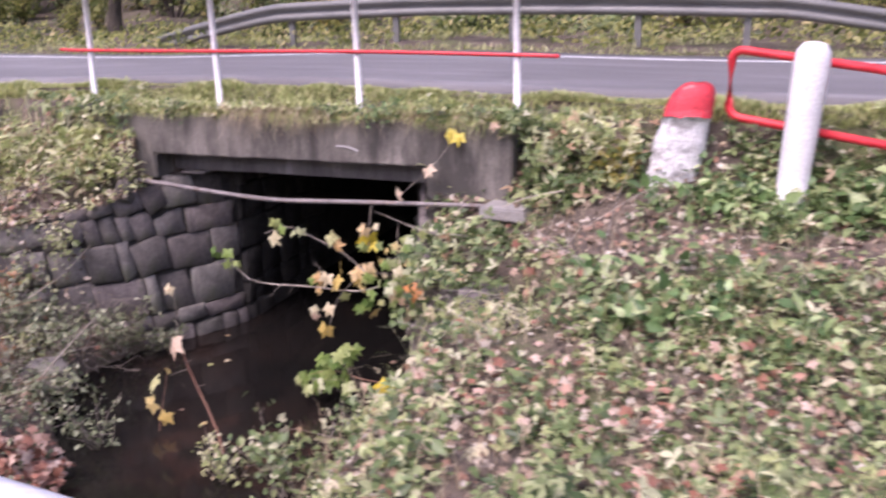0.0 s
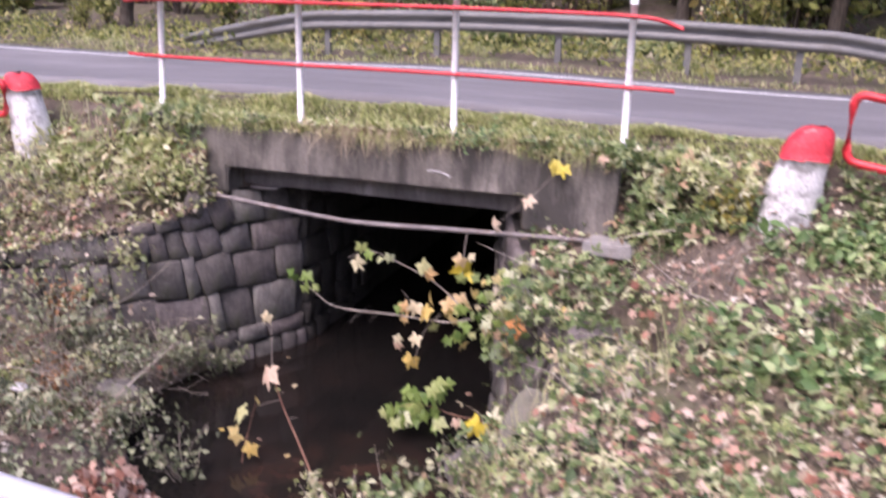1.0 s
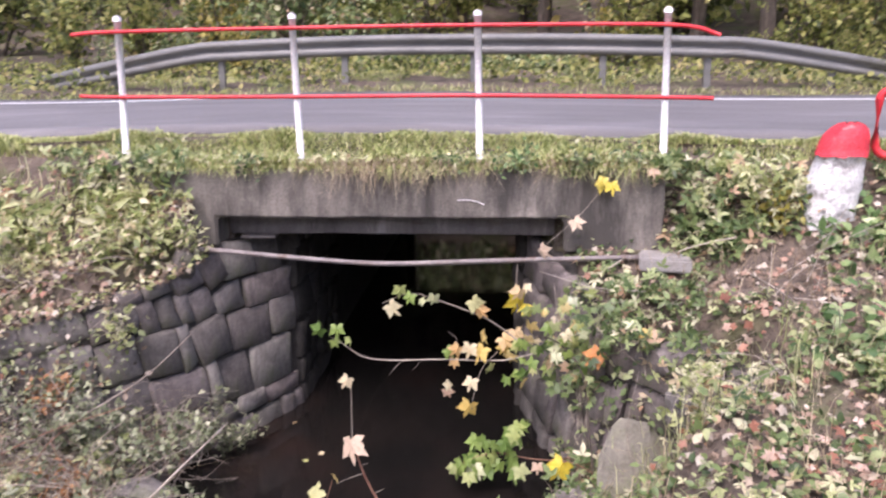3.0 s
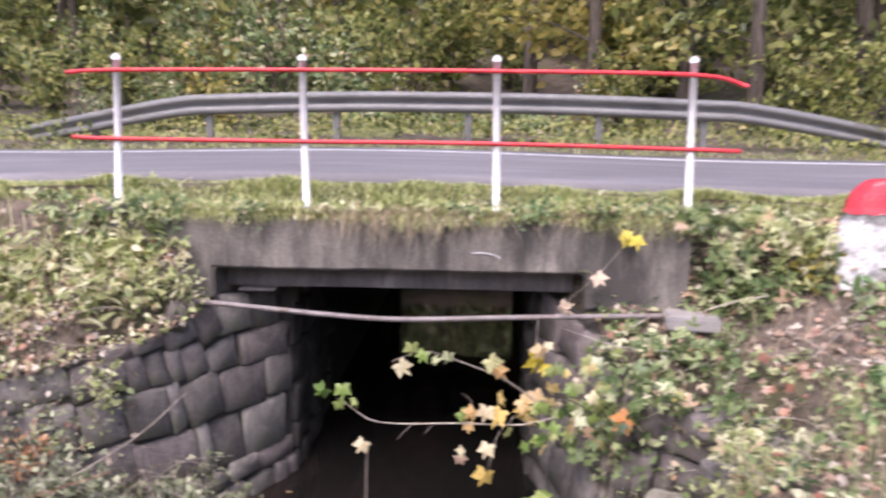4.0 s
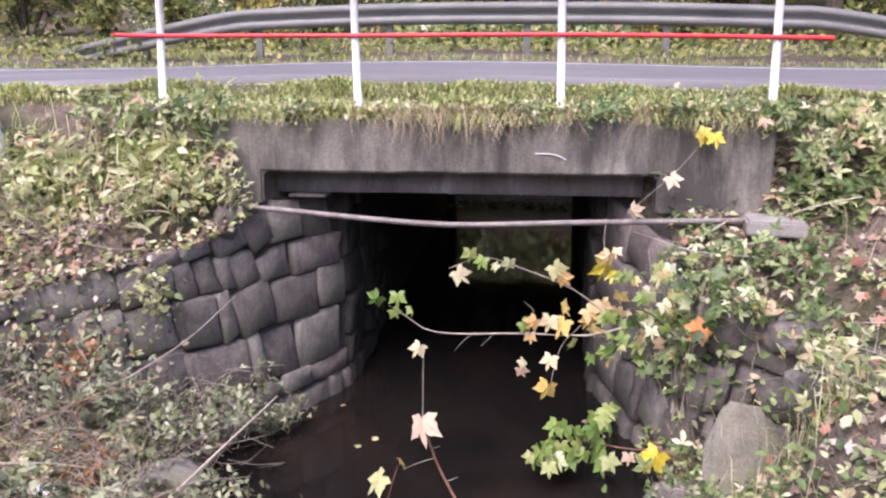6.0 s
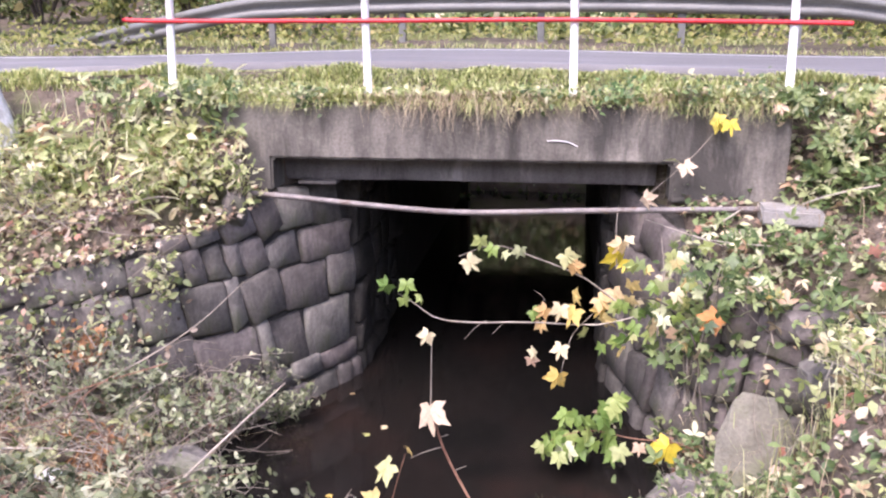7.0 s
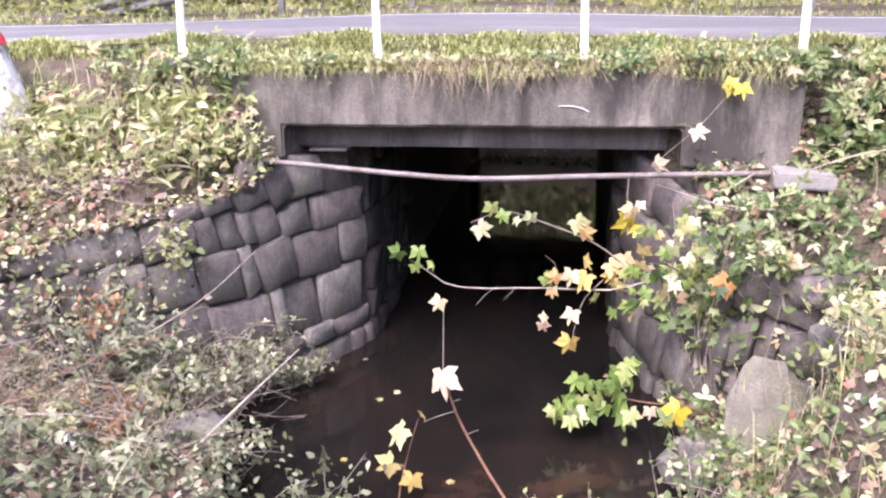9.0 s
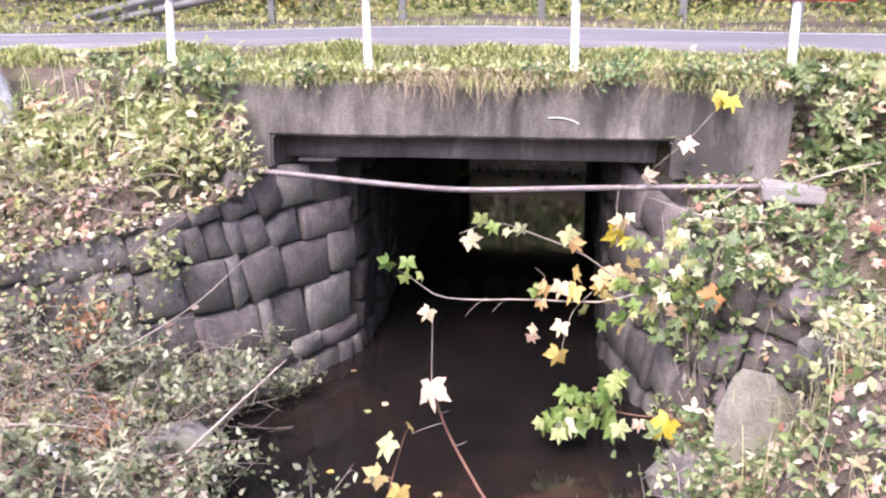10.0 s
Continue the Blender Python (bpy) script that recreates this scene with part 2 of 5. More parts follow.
def box(bm, x0, x1, y0, y1, z0, z1, bevel=0.0, jitter=0.0, cuts=0):
    """A box in bm with rounded edges and, if asked, a worn uneven surface."""
    m = Matrix.LocRotScale(((x0 + x1) / 2, (y0 + y1) / 2, (z0 + z1) / 2), None, (x1 - x0, y1 - y0, z1 - z0))
    vs = bmesh.ops.create_cube(bm, size=1, matrix=m)["verts"]
    es = list({e for v in vs for e in v.link_edges})
    if cuts:
        bmesh.ops.subdivide_edges(bm, edges=[e for e in es if e.calc_length() > 0.3], cuts=cuts, use_grid_fill=True)
    if bevel:
        sharp = [e for e in bm.edges if len(e.link_faces) == 2 and e.calc_face_angle(0) > 0.8]
        bmesh.ops.bevel(bm, geom=sharp, offset=bevel, segments=2, affect="EDGES")
    if jitter:
        for v in bm.verts:
            v.co += noise.noise_vector(v.co * 5.0) * jitter + noise.noise_vector(v.co * 17.0) * jitter * 0.5
    return bm


def tube_geo(path, radii, sides=8, caps=True):
    """Vertices and faces of a round tube along a path."""
    p = np.asarray(path, float)
    r = np.broadcast_to(np.asarray(radii, float), (len(p),))
    tan = np.gradient(p, axis=0)
    tan /= np.linalg.norm(tan, axis=1)[:, None] + 1e-9
    ref = np.array([0.0, 0.0, 1.0]) if abs(tan[:, 2]).mean() < 0.8 else np.array([1.0, 0.0, 0.0])
    a = np.cross(tan, ref)
    a /= np.linalg.norm(a, axis=1)[:, None] + 1e-9
    b = np.cross(tan, a)
    ang = np.linspace(0, 2 * np.pi, sides, endpoint=False)
    ring = p[:, None] + r[:, None, None] * (np.cos(ang)[None, :, None] * a[:, None] + np.sin(ang)[None, :, None] * b[:, None])
    verts = ring.reshape(-1, 3)
    faces = []
    for i in range(len(p) - 1):
        for j in range(sides):
            k = (j + 1) % sides
            faces.append((i * sides + j, i * sides + k, (i + 1) * sides + k, (i + 1) * sides + j))
    if caps:
        faces.append(tuple(range(sides)))
        faces.append(tuple(range(len(p) * sides - 1, (len(p) - 1) * sides - 1, -1)))
    return verts, faces


def tubes(name, list_of, material, sides=6):
    """One mesh of several tubes: (path, radii) each."""
    vs, fs, n = [], [], 0
    for path, radii in list_of:
        v, f = tube_geo(path, radii, sides)
        vs.append(v)
        fs += [tuple(i + n for i in q) for q in f]
        n += len(v)
    return mesh_of(name, np.concatenate(vs), fs, material, True)


def smooth_path(points, n=24):
    """A path that glides through the points."""
    p = np.asarray(points, float)
    t = np.linspace(0, len(p) - 1, n)
    i = np.clip(t.astype(int), 0, len(p) - 2)
    f = (t - i)[:, None]
    pad = np.vstack([2 * p[0] - p[1], p, 2 * p[-1] - p[-2]])
    p0, p1, p2, p3 = pad[i], pad[i + 1], pad[i + 2], pad[i + 3]
    return 0.5 * (2 * p1 + (p2 - p0) * f + (2 * p0 - 5 * p1 + 4 * p2 - p3) * f ** 2 + (3 * p1 - p0 - 3 * p2 + p3) * f ** 3)


def ovate(width=0.34):
    v = [(0, 0, 0), (width, 0.3, 0.09), (width * 0.8, 0.62, 0.07), (0, 1, -0.1), (-width * 0.8, 0.62, 0.07), (-width, 0.3, 0.09), (0, 0.48, 0)]
    return np.array(v, float), [(0, 1, 6), (1, 2, 6), (2, 3, 6), (3, 4, 6), (4, 5, 6), (5, 0, 6)]


def maple():
    v, f = [(0.0, 0.42, 0.0)], []
    half = [(-62, 0.32), (-30, 0.50), (-10, 0.34), (6, 0.42), (22, 0.45), (39, 0.68), (51, 0.48), (61, 0.45), (70, 0.31), (79, 0.50)]
    lobes = [(-90, 0.14)] + half + [(90, 0.72)] + [(180 - a, r) for a, r in reversed(half)]
    for a, r in lobes:
        v.append((r * math.cos(radians(a)), 0.42 + r * math.sin(radians(a)), -0.32 * r * r + (0.05 if r < 0.32 else -0.02)))
    n = len(lobes)
    return np.array(v, float), [(0, 1 + i, 1 + (i + 1) % n) for i in range(n)]


def threefold():
    """A leaf of three leaflets on one stalk."""
    leaflet, faces = ovate(0.25)
    v, f = [(0.0, 0.0, 0.0)], []
    for turn, size in ((-68, 0.62), (0, 0.74), (68, 0.62)):
        c, sn = math.cos(radians(turn)), math.sin(radians(turn))
        base = len(v) - 1
        for x, y, z in leaflet[1:]:
            y += 0.28 if turn == 0 else 0.10
            v.append(((x * c - y * sn) * size, (x * sn + y * c) * size, z * size - 0.10 * y))
        f += [tuple(0 if i == 0 else base + i for i in q) for q in faces]
    return np.array(v, float), f


OVATE, NARROW, MAPLE, THREE = ovate(0.29), ovate(0.14), maple(), threefold()


def turned(n, up, tilt, rng):
    """n random frames whose third axis lies near up (n x 3), tilted by about tilt radians."""
    up = np.broadcast_to(np.asarray(up, float), (n, 3))
    z = up + rng.normal(0, tilt, (n, 3))
    z /= np.linalg.norm(z, axis=1)[:, None] + 1e-9
    y = rng.normal(0, 1, (n, 3))
    y -= (y * z).sum(1)[:, None] * z
    y /= np.linalg.norm(y, axis=1)[:, None] + 1e-9
    return np.stack([np.cross(y, z), y, z], 1)


def many(name, pts, sizes, template, material, up=(0, 0, 1), tilt=0.5, rng=RNG, frames=None):
    """One mesh of many leaves."""
    tv, tf = template
    n, k = len(pts), len(tv)
    fr = turned(n, up, tilt, rng) if frames is None else frames
    s = np.broadcast_to(np.asarray(sizes, float), (n,))
    v = np.einsum("kc,ncd->nkd", tv, fr) * s[:, None, None] + np.asarray(pts)[:, None]
    f = np.array(tf)[None] + (np.arange(n) * k)[:, None, None]
    me = bpy.data.meshes.new(name)
    nv, nf = n * k, n * len(tf)
    me.vertices.add(nv)
    me.vertices.foreach_set("co", v.astype(np.float32).ravel())
    me.loops.add(nf * 3)
    me.loops.foreach_set("vertex_index", f.astype(np.int32).ravel())
    me.polygons.add(nf)
    me.polygons.foreach_set("loop_start", np.arange(0, nf * 3, 3, dtype=np.int32))
    me.materials.append(material)
    me.update(calc_edges=True)
    return me


def blades(name, pts, heights, material, width=0.008, lean=0.45, rng=RNG, droop=0.35, toward=(0, 0, 0)):
    """One mesh of curved blades or stalks of grass."""
    n = len(pts)
    a = rng.uniform(0, 2 * np.pi, n)
    out = np.stack([np.cos(a), np.sin(a), np.zeros(n)], 1)
    side = np.stack([-np.sin(a), np.cos(a), np.zeros(n)], 1) * width
    h = np.broadcast_to(np.asarray(heights, float), (n,))[:, None]
    ln = (rng.uniform(0.2, 1.0, n) * lean)[:, None]
    tw = np.asarray(toward, float)[None]
    up = np.array([[0, 0, 1.0]])
    p0 = np.asarray(pts, float)
    p1 = p0 + h * (0.5 * up + 0.25 * ln * out + 0.2 * tw)
    p2 = p0 + h * (0.85 * up + 0.75 * ln * out + 0.6 * tw)
    p3 = p0 + h * ((1.0 - droop * 0.4) * up + (1.0 + droop) * ln * out + 1.1 * tw)
    v = np.stack([p0 - side, p0 + side, p1 - side * 0.85, p1 + side * 0.85, p2 - side * 0.5, p2 + side * 0.5, p3], 1)
    tf = np.array([(0, 1, 3), (0, 3, 2), (2, 3, 5), (2, 5, 4), (4, 5, 6)])
    f = tf[None] + (np.arange(n) * 7)[:, None, None]
    me = bpy.data.meshes.new(name)
    me.vertices.add(n * 7)
    me.vertices.foreach_set("co", v.astype(np.float32).ravel())
    me.loops.add(n * 15)
    me.loops.foreach_set("vertex_index", f.astype(np.int32).ravel())
    me.polygons.add(n * 5)
    me.polygons.foreach_set("loop_start", np.arange(0, n * 15, 3, dtype=np.int32))
    me.materials.append(material)
    me.update(calc_edges=True)
    return me


# ---- the lie of the land ----
WATER = -2.51


def lump(x, y, s):
    """A cheap smooth unevenness between -1 and 1."""
    return (np.sin(x * s + 1.3 * np.sin(y * s * 0.7)) + np.sin(y * s * 1.13 + 0.9 * np.sin(x * s * 0.8 + 2.0)) + np.sin((x + y) * s * 2.3 + 0.7) * 0.5) / 2.5


def hump(x):
    return 0.12 * np.exp(-((np.asarray(x, float) + 0.8) / 3.6) ** 2)


def bank_left(y):
    return np.interp(y, [-9, -4, -3.2, -2.8, -2.5, -2.2, -1.9, -1.5, -0.9, -0.3, 0.5], [0.6, 0.5, 0.35, 0.05, -0.5, -0.98, -1.38, -1.60, -1.50, -1.32, -1.03])


def bank_right(y):
    return np.interp(y, [-9, -4, -3.2, -2.5, -1.7, -1.0, 0.5], [1.9, 1.35, 1.05, 1.05, 1.28, 1.27, 1.12])


# the faces of the two wing walls: foot line and top line, from the culvert's mouth outward
LEFT_WALL = ([(-0.99, 0.50, -2.75), (-1.25, -0.10, -2.75), (-1.55, -0.50, -2.75), (-1.95, -0.98, -2.75), (-2.35, -1.28, -2.75), (-2.85, -1.60, -2.75), (-3.50, -1.88, -2.75)],
             [(-1.05, 0.50, -0.80), (-1.48, -0.10, -0.80), (-1.72, -0.50, -0.95), (-2.10, -0.82, -1.06), (-2.50, -1.06, -1.12), (-2.95, -1.36, -1.24), (-3.58, -1.64, -1.32)])
RIGHT_WALL = ([(1.12, 0.50, -2.75), (1.28, -0.20, -2.75), (1.40, -0.60, -2.75), (1.60, -0.95, -2.75), (1.98, -1.18, -2.75), (2.42, -1.38, -2.75), (2.90, -1.62, -2.75)],
              [(1.14, 0.50, -0.80), (1.45, -0.25, -0.92), (1.62, -0.60, -1.16), (1.85, -0.85, -1.27), (2.18, -1.03, -1.32), (2.58, -1.22, -1.38), (3.02, -1.46, -1.50)])


def wall_line(x, wall):
    """The y of a wing wall's top line at x."""
    top = sorted((p[0], p[1]) for p in wall[1])
    return np.interp(x, [p[0] for p in top], [p[1] for p in top])


def smoothstep(t):
    t = np.clip(t, 0, 1)
    return t * t * (3 - 2 * t)


def road_line(x):
    x = np.asarray(x, float)
    return 4.5 + 0.5 * np.sqrt(1 + (np.minimum(x, 0) / 4.0) ** 2) - 0.5 + 0.25 * np.sqrt(1 + (np.maximum(x, 0) / 4.0) ** 2) - 0.25


def height(x, y, solid=False):
    """The ground's height; solid: as it would be with no stream cut into it."""
    x, y = np.asarray(x, float), np.asarray(y, float)
    el, er = bank_left(y), bank_right(y)
    right = x > (el + er) / 2
    d = np.where(right, x - er, el - x)
    # banks in front of the bridge
    pr = np.interp(y, [-8, -4, -2.4, -1.4, -0.5, -0.2, 0.35], [-1.45, -1.42, -1.34, -1.07, -0.82, -0.62, -0.04])
    pr = pr - 0.26 * smoothstep((3.0 - x) / 0.8) * np.clip(1 - np.abs(y + 0.35) / 0.9, 0, 1)
    pl = np.interp(y, [-8, -3, -2.1, -1.34, -0.9, -0.35, -0.2, 0.3], [-1.9, -2.05, -1.87, -1.30, -1.02, -0.55, -0.42, -0.04])
    pl = pl + 0.28 * np.clip(d - 1.2, 0, 3.5) * np.clip(-y / 1.5, 0, 1)
    sr = np.interp(y, [-2.2, -1.5, -0.35, 0.0, 0.5], [0.0, 0.45, 0.42, 0.3, 0.2])
    wr = np.interp(y, [-2.4, -1.6, -0.3, 0.0], [1.5, 0.85, 0.3, 0.12])
    sl = np.interp(y, [-2.3, -1.9, -1.35, -0.9, -0.35, 0.0, 0.5], [0.0, 0.55, 0.85, 0.62, 0.3, 0.25, 0.2])
    wl = np.interp(y, [-2.4, -1.8, -0.3, 0.0], [1.2, 0.4, 0.2, 0.12])
    p = np.where(right, pr, pl)
    s, w = np.where(right, sr, sl), np.where(right, wr, wl)
    # the road's embankment and the wood behind it
    yl = road_line(x)
    far = np.interp(y - yl, [0.9, 1.9, 3.5, 12, 30, 70], [0.0, 0.14, 0.18, 0.7, 5.0, 26.0])
    p = np.where(y > 0.35, -0.06 + hump(x) + far, p)
    p = p + np.where(y < 0.3, hump(x) * smoothstep((y + 0.2) / 0.5), 0)
    bed = WATER - 0.32 + 0.05 * lump(x, y, 3.0)
    t = smoothstep((d - s) / w)
    open_end = smoothstep((y - 9.5) / 2.0)
    t = np.maximum(t, open_end)
    if solid:
        t = np.ones_like(t)
    z = bed + (p - bed) * t
    if not solid:
        # in front of the wing walls the ground lies low; behind their tops it is level with them
        foot_l = bed + (-2.28 - 0.16 * (x + 1.6) - bed) * smoothstep((d + 0.05) / 0.35)
        held_l = np.where(x > -1.06, 0.0, smoothstep((y - wall_line(x, LEFT_WALL) - 0.06) / 0.16))
        near_l = smoothstep((y + 2.9) / 0.7)
        z_l = foot_l + (np.maximum(pl, -1.30) - foot_l) * held_l
        foot_r = bed + (-2.36 + 0.30 * np.clip(x - 1.7, 0, 2) - bed) * smoothstep((d - 0.02) / 0.3)
        held_r = np.where(x < 1.2, 0.0, smoothstep((y - wall_line(x, RIGHT_WALL) - 0.06) / 0.16))
        near_r = smoothstep((y + 2.1) / 0.5) * smoothstep((3.0 - x) / 0.5)
        z_r = foot_r + (pr - foot_r) * held_r
        mix = np.where(y > 0.35, 0.0, np.where(right, near_r, near_l))
        z = z + (np.where(right, z_r, z_l) - z) * mix
    rough = np.clip((0.4 - y) / 0.6, 0, 1) * t
    z = z + rough * (0.035 * lump(x, y, 4.1) + 0.018 * lump(x + 3, y, 11.0))
    back = np.clip((-y - 12) / 20, 0, 1)
    return z + back * back * 9.0


def axis(fine0, fine1, step, lo, hi):
    a = list(np.arange(fine0, fine1 + 1e-6, step))
    s, v = step, fine1
    while v < hi:
        s *= 1.22
        v += s
        a.append(min(v, hi))
    s, v = step, fine0
    while v > lo:
        s *= 1.22
        v -= s
        a.insert(0, max(v, lo))
    return np.array(a)


def grid_mesh(name, xs, ys, zf, material):
    gx, gy = np.meshgrid(xs, ys)
    v = np.stack([gx, gy, zf(gx, gy)], -1).reshape(-1, 3)
    nx, ny = len(xs), len(ys)
    i = np.arange(nx * ny).reshape(ny, nx)
    f = np.stack([i[:-1, :-1], i[:-1, 1:], i[1:, 1:], i[1:, :-1]], -1).reshape(-1, 4)
    return mesh_of(name, v, f.tolist(), material, True)


ground = tagged(new("ground", grid_mesh("ground", axis(-5.0, 6.2, 0.09, -130, 130), axis(-4.6, 1.0, 0.09, -110, 130), height, M_SOIL)),
                "dark soil banks with fallen leaves along a stream", "ground", kind="structure")
water = tagged(new("water", grid_mesh("water", np.linspace(-2.4, 2.6, 40), np.linspace(-12, 11, 120), lambda x, y: np.full_like(x, WATER), M_WATER)),
               "still dark brown stream water under the bridge", "water", kind="structure")


# ---- road ----
def road_strip(name, lo, hi, lift, material, across=8, x0=-70.0, x1=70.0, thick=0.0):
    xs = axis(-8, 8, 0.25, x0, x1)
    v, f = [], []
    for x in xs:
        c = float(road_line(x))
        for j in range(across + 1):
            o = lo + (hi - lo) * j / across
            wob = 0.05 * math.sin(x * 2.3) + 0.03 * math.sin(x * 5.9 + 1) if (material is M_ASPHALT and j in (0, across)) else 0.0
            v.append((x, c + o + wob, float(hump(x)) + lift))
    n = across + 1
    for i in range(len(xs) - 1):
        for j in range(across):
            f.append((i * n + j, (i + 1) * n + j, (i + 1) * n + j + 1, i * n + j + 1))
    if thick:
        base = len(v)
        v += [(a, b, c - thick) for a, b, c in v]
        for i in range(len(xs) - 1):
            f.append((i * n, base + i * n, base + (i + 1) * n, (i + 1) * n))
            f.append((i * n + across, (i + 1) * n + across, base + (i + 1) * n + across, base + i * n + across))
    return mesh_of(name, v, f, material, True)


road = tagged(new("road", road_strip("road", -3.85, 0.75, 0.0, M_ASPHALT, 10, thick=0.08)), "worn grey asphalt road over the bridge", "road", kind="structure")
line = tagged(new("road_marking", road_strip("road_marking", -0.09, 0.09, 0.005, M_LINE, 1)), "white painted edge line on asphalt", "road marking", kind="structure")


# ---- bridge ----
bridge = thing("bridge", "small weathered concrete slab bridge on stone abutments", "bridge", kind="structure")
bm = bmesh.new()
outline = [(-2.28, -0.13), (-2.28, -0.80), (-1.455, -0.80), (-1.455, -0.55), (1.455, -0.55), (1.455, -0.83), (2.24, -0.83), (2.24, -0.13)]
front = bm.faces.new([bm.verts.new((x, -0.17, z)) for x, z in outline])
for v in (g for g in bmesh.ops.extrude_face_region(bm, geom=[front])["geom"] if isinstance(g, bmesh.types.BMVert)):
    v.co.y = 0.16
bmesh.ops.recalc_face_normals(bm, faces=bm.faces)
bmesh.ops.bevel(bm, geom=list(bm.edges), offset=0.018, segments=2, affect="EDGES")
for i in range(1, 28):
    bmesh.ops.bisect_plane(bm, geom=list(bm.verts) + list(bm.edges) + list(bm.faces), plane_co=(-2.28 + i * 0.1614, 0, 0), plane_no=(1, 0, 0))
for i in range(1, 6):
    bmesh.ops.bisect_plane(bm, geom=list(bm.verts) + list(bm.edges) + list(bm.faces), plane_co=(0, 0, -0.13 - i * 0.117), plane_no=(0, 0, 1))
for v in bm.verts:
    v.co += noise.noise_vector(v.co * 5.0) * 0.007 + noise.noise_vector(v.co * 17.0) * 0.004
part("parapet_beam", bm, M_CONCRETE, bridge, "dark streaked concrete edge beam")
bm = bmesh.new()
box(bm, -1.45, 1.40, 0.10, 0.42, -0.75, -0.54, 0.02, 0.008, 5)
part("inner_beam", bm, M_SOFFIT, bridge, "recessed damp concrete beam")
bm = bmesh.new()
box(bm, -1.32, -1.02, 0.02, 0.30, -0.775, -0.752, 0.004, 0.004)
part("broken_slab", bm, M_SOFFIT, bridge, "broken concrete edge")
bm = bmesh.new()
box(bm, -2.28, 2.24, 0.43, 6.6, -0.74, -0.14, 0.0)
part("deck_slab", bm, M_SOFFIT, bridge)
bm = bmesh.new()
box(bm, -2.28, 2.24, 6.61, 8.3, -1.25, -0.1, 0.01)
part("rear_beam", bm, M_CONCRETE, bridge)
bm = bmesh.new()
box(bm, -1.10, -0.93, 8.55, 8.95, -2.7, -0.8, 0.02, 0.01, 2)
part("rear_pier", bm, M_CONCRETE, bridge, "pale concrete pier at the far mouth")
part("verge_bed", grid_mesh("verge_bed", np.linspace(-2.7, 2.7, 28), np.linspace(0.10, 1.3, 14), lambda x, y: -0.125 + (0.05 + hump(x)) * smoothstep((y - 0.1) / 0.4), M_SOIL), None, bridge)
bank = grid_mesh("rear_bank", np.linspace(-2.2, 2.3, 20), np.linspace(5.0, 8.6, 16), lambda x, y: height(x, y, True) + 0.004, M_SOIL)
part("rear_bank", bank, None, bridge)
mark = smooth_path([(0.585, -0.176, -0.395), (0.66, -0.177, -0.392), (0.74, -0.177, -0.405), (0.80, -0.176, -0.432)], 14)
part("scratch", tubes("scratch", [(mark, 0.0045)], M_LITTERWHITE, 6), None, bridge, "pale scratch in the concrete")


def stone_mesh(rng, w, h, d, material):
    """One roughly squared block, w x h, with its worn, rounded face toward -y."""
    bm = bmesh.new()
    bmesh.ops.create_grid(bm, x_segments=4, y_segments=4, size=0.5)
    off = Vector(rng.uniform(0, 50, 3))
    skew = rng.normal(0, 0.10, 4)
    for v in bm.verts:
        u, t = (math.copysign((0.0, 0.43, 0.5)[round(abs(a) * 4)], a) for a in (v.co.x, v.co.y))
        near = max(abs(u), abs(t))
        corner = abs(u) > 0.49 and abs(t) > 0.49
        k = 0.94 if corner else 1.0
        c = Vector((u * w * k * (1 + skew[0] * t) + skew[1] * t * w * 0.5, 0.0, t * h * k * (1 + skew[2] * u) + skew[3] * u * h * 0.7))
        n = noise.noise_vector(c * 7.0 + off)
        c.y = (0.026 if near > 0.49 else 0.0) + n.y * 0.030
        c.x += n.x * 0.016
        c.z += n.z * 0.016
        v.co = c
    rim = [e for e in bm.edges if e.is_boundary]
    new_geo = bmesh.ops.extrude_edge_only(bm, edges=rim)["geom"]
    for v in (g for g in new_geo if isinstance(g, bmesh.types.BMVert)):
        v.co.y += d * 0.65
    bmesh.ops.recalc_face_normals(bm, faces=bm.faces)
    me = bpy.data.meshes.new("stone")
    bm.to_mesh(me)
    bm.free()
    me.polygons.foreach_set("use_smooth", [True] * len(me.polygons))
    me.materials.append(material)
    return me


def wall_point(bottom, top, u, t):
    """The place on a battered wall's face, u along it and t up it, from its bottom and top lines."""
    n = len(bottom) - 1
    i = min(int(u * n), n - 1)
    f = u * n - i
    b = Vector(bottom[i]).lerp(Vector(bottom[i + 1]), f)
    a = Vector(top[i]).lerp(Vector(top[i + 1]), f)
    return b.lerp(a, t)


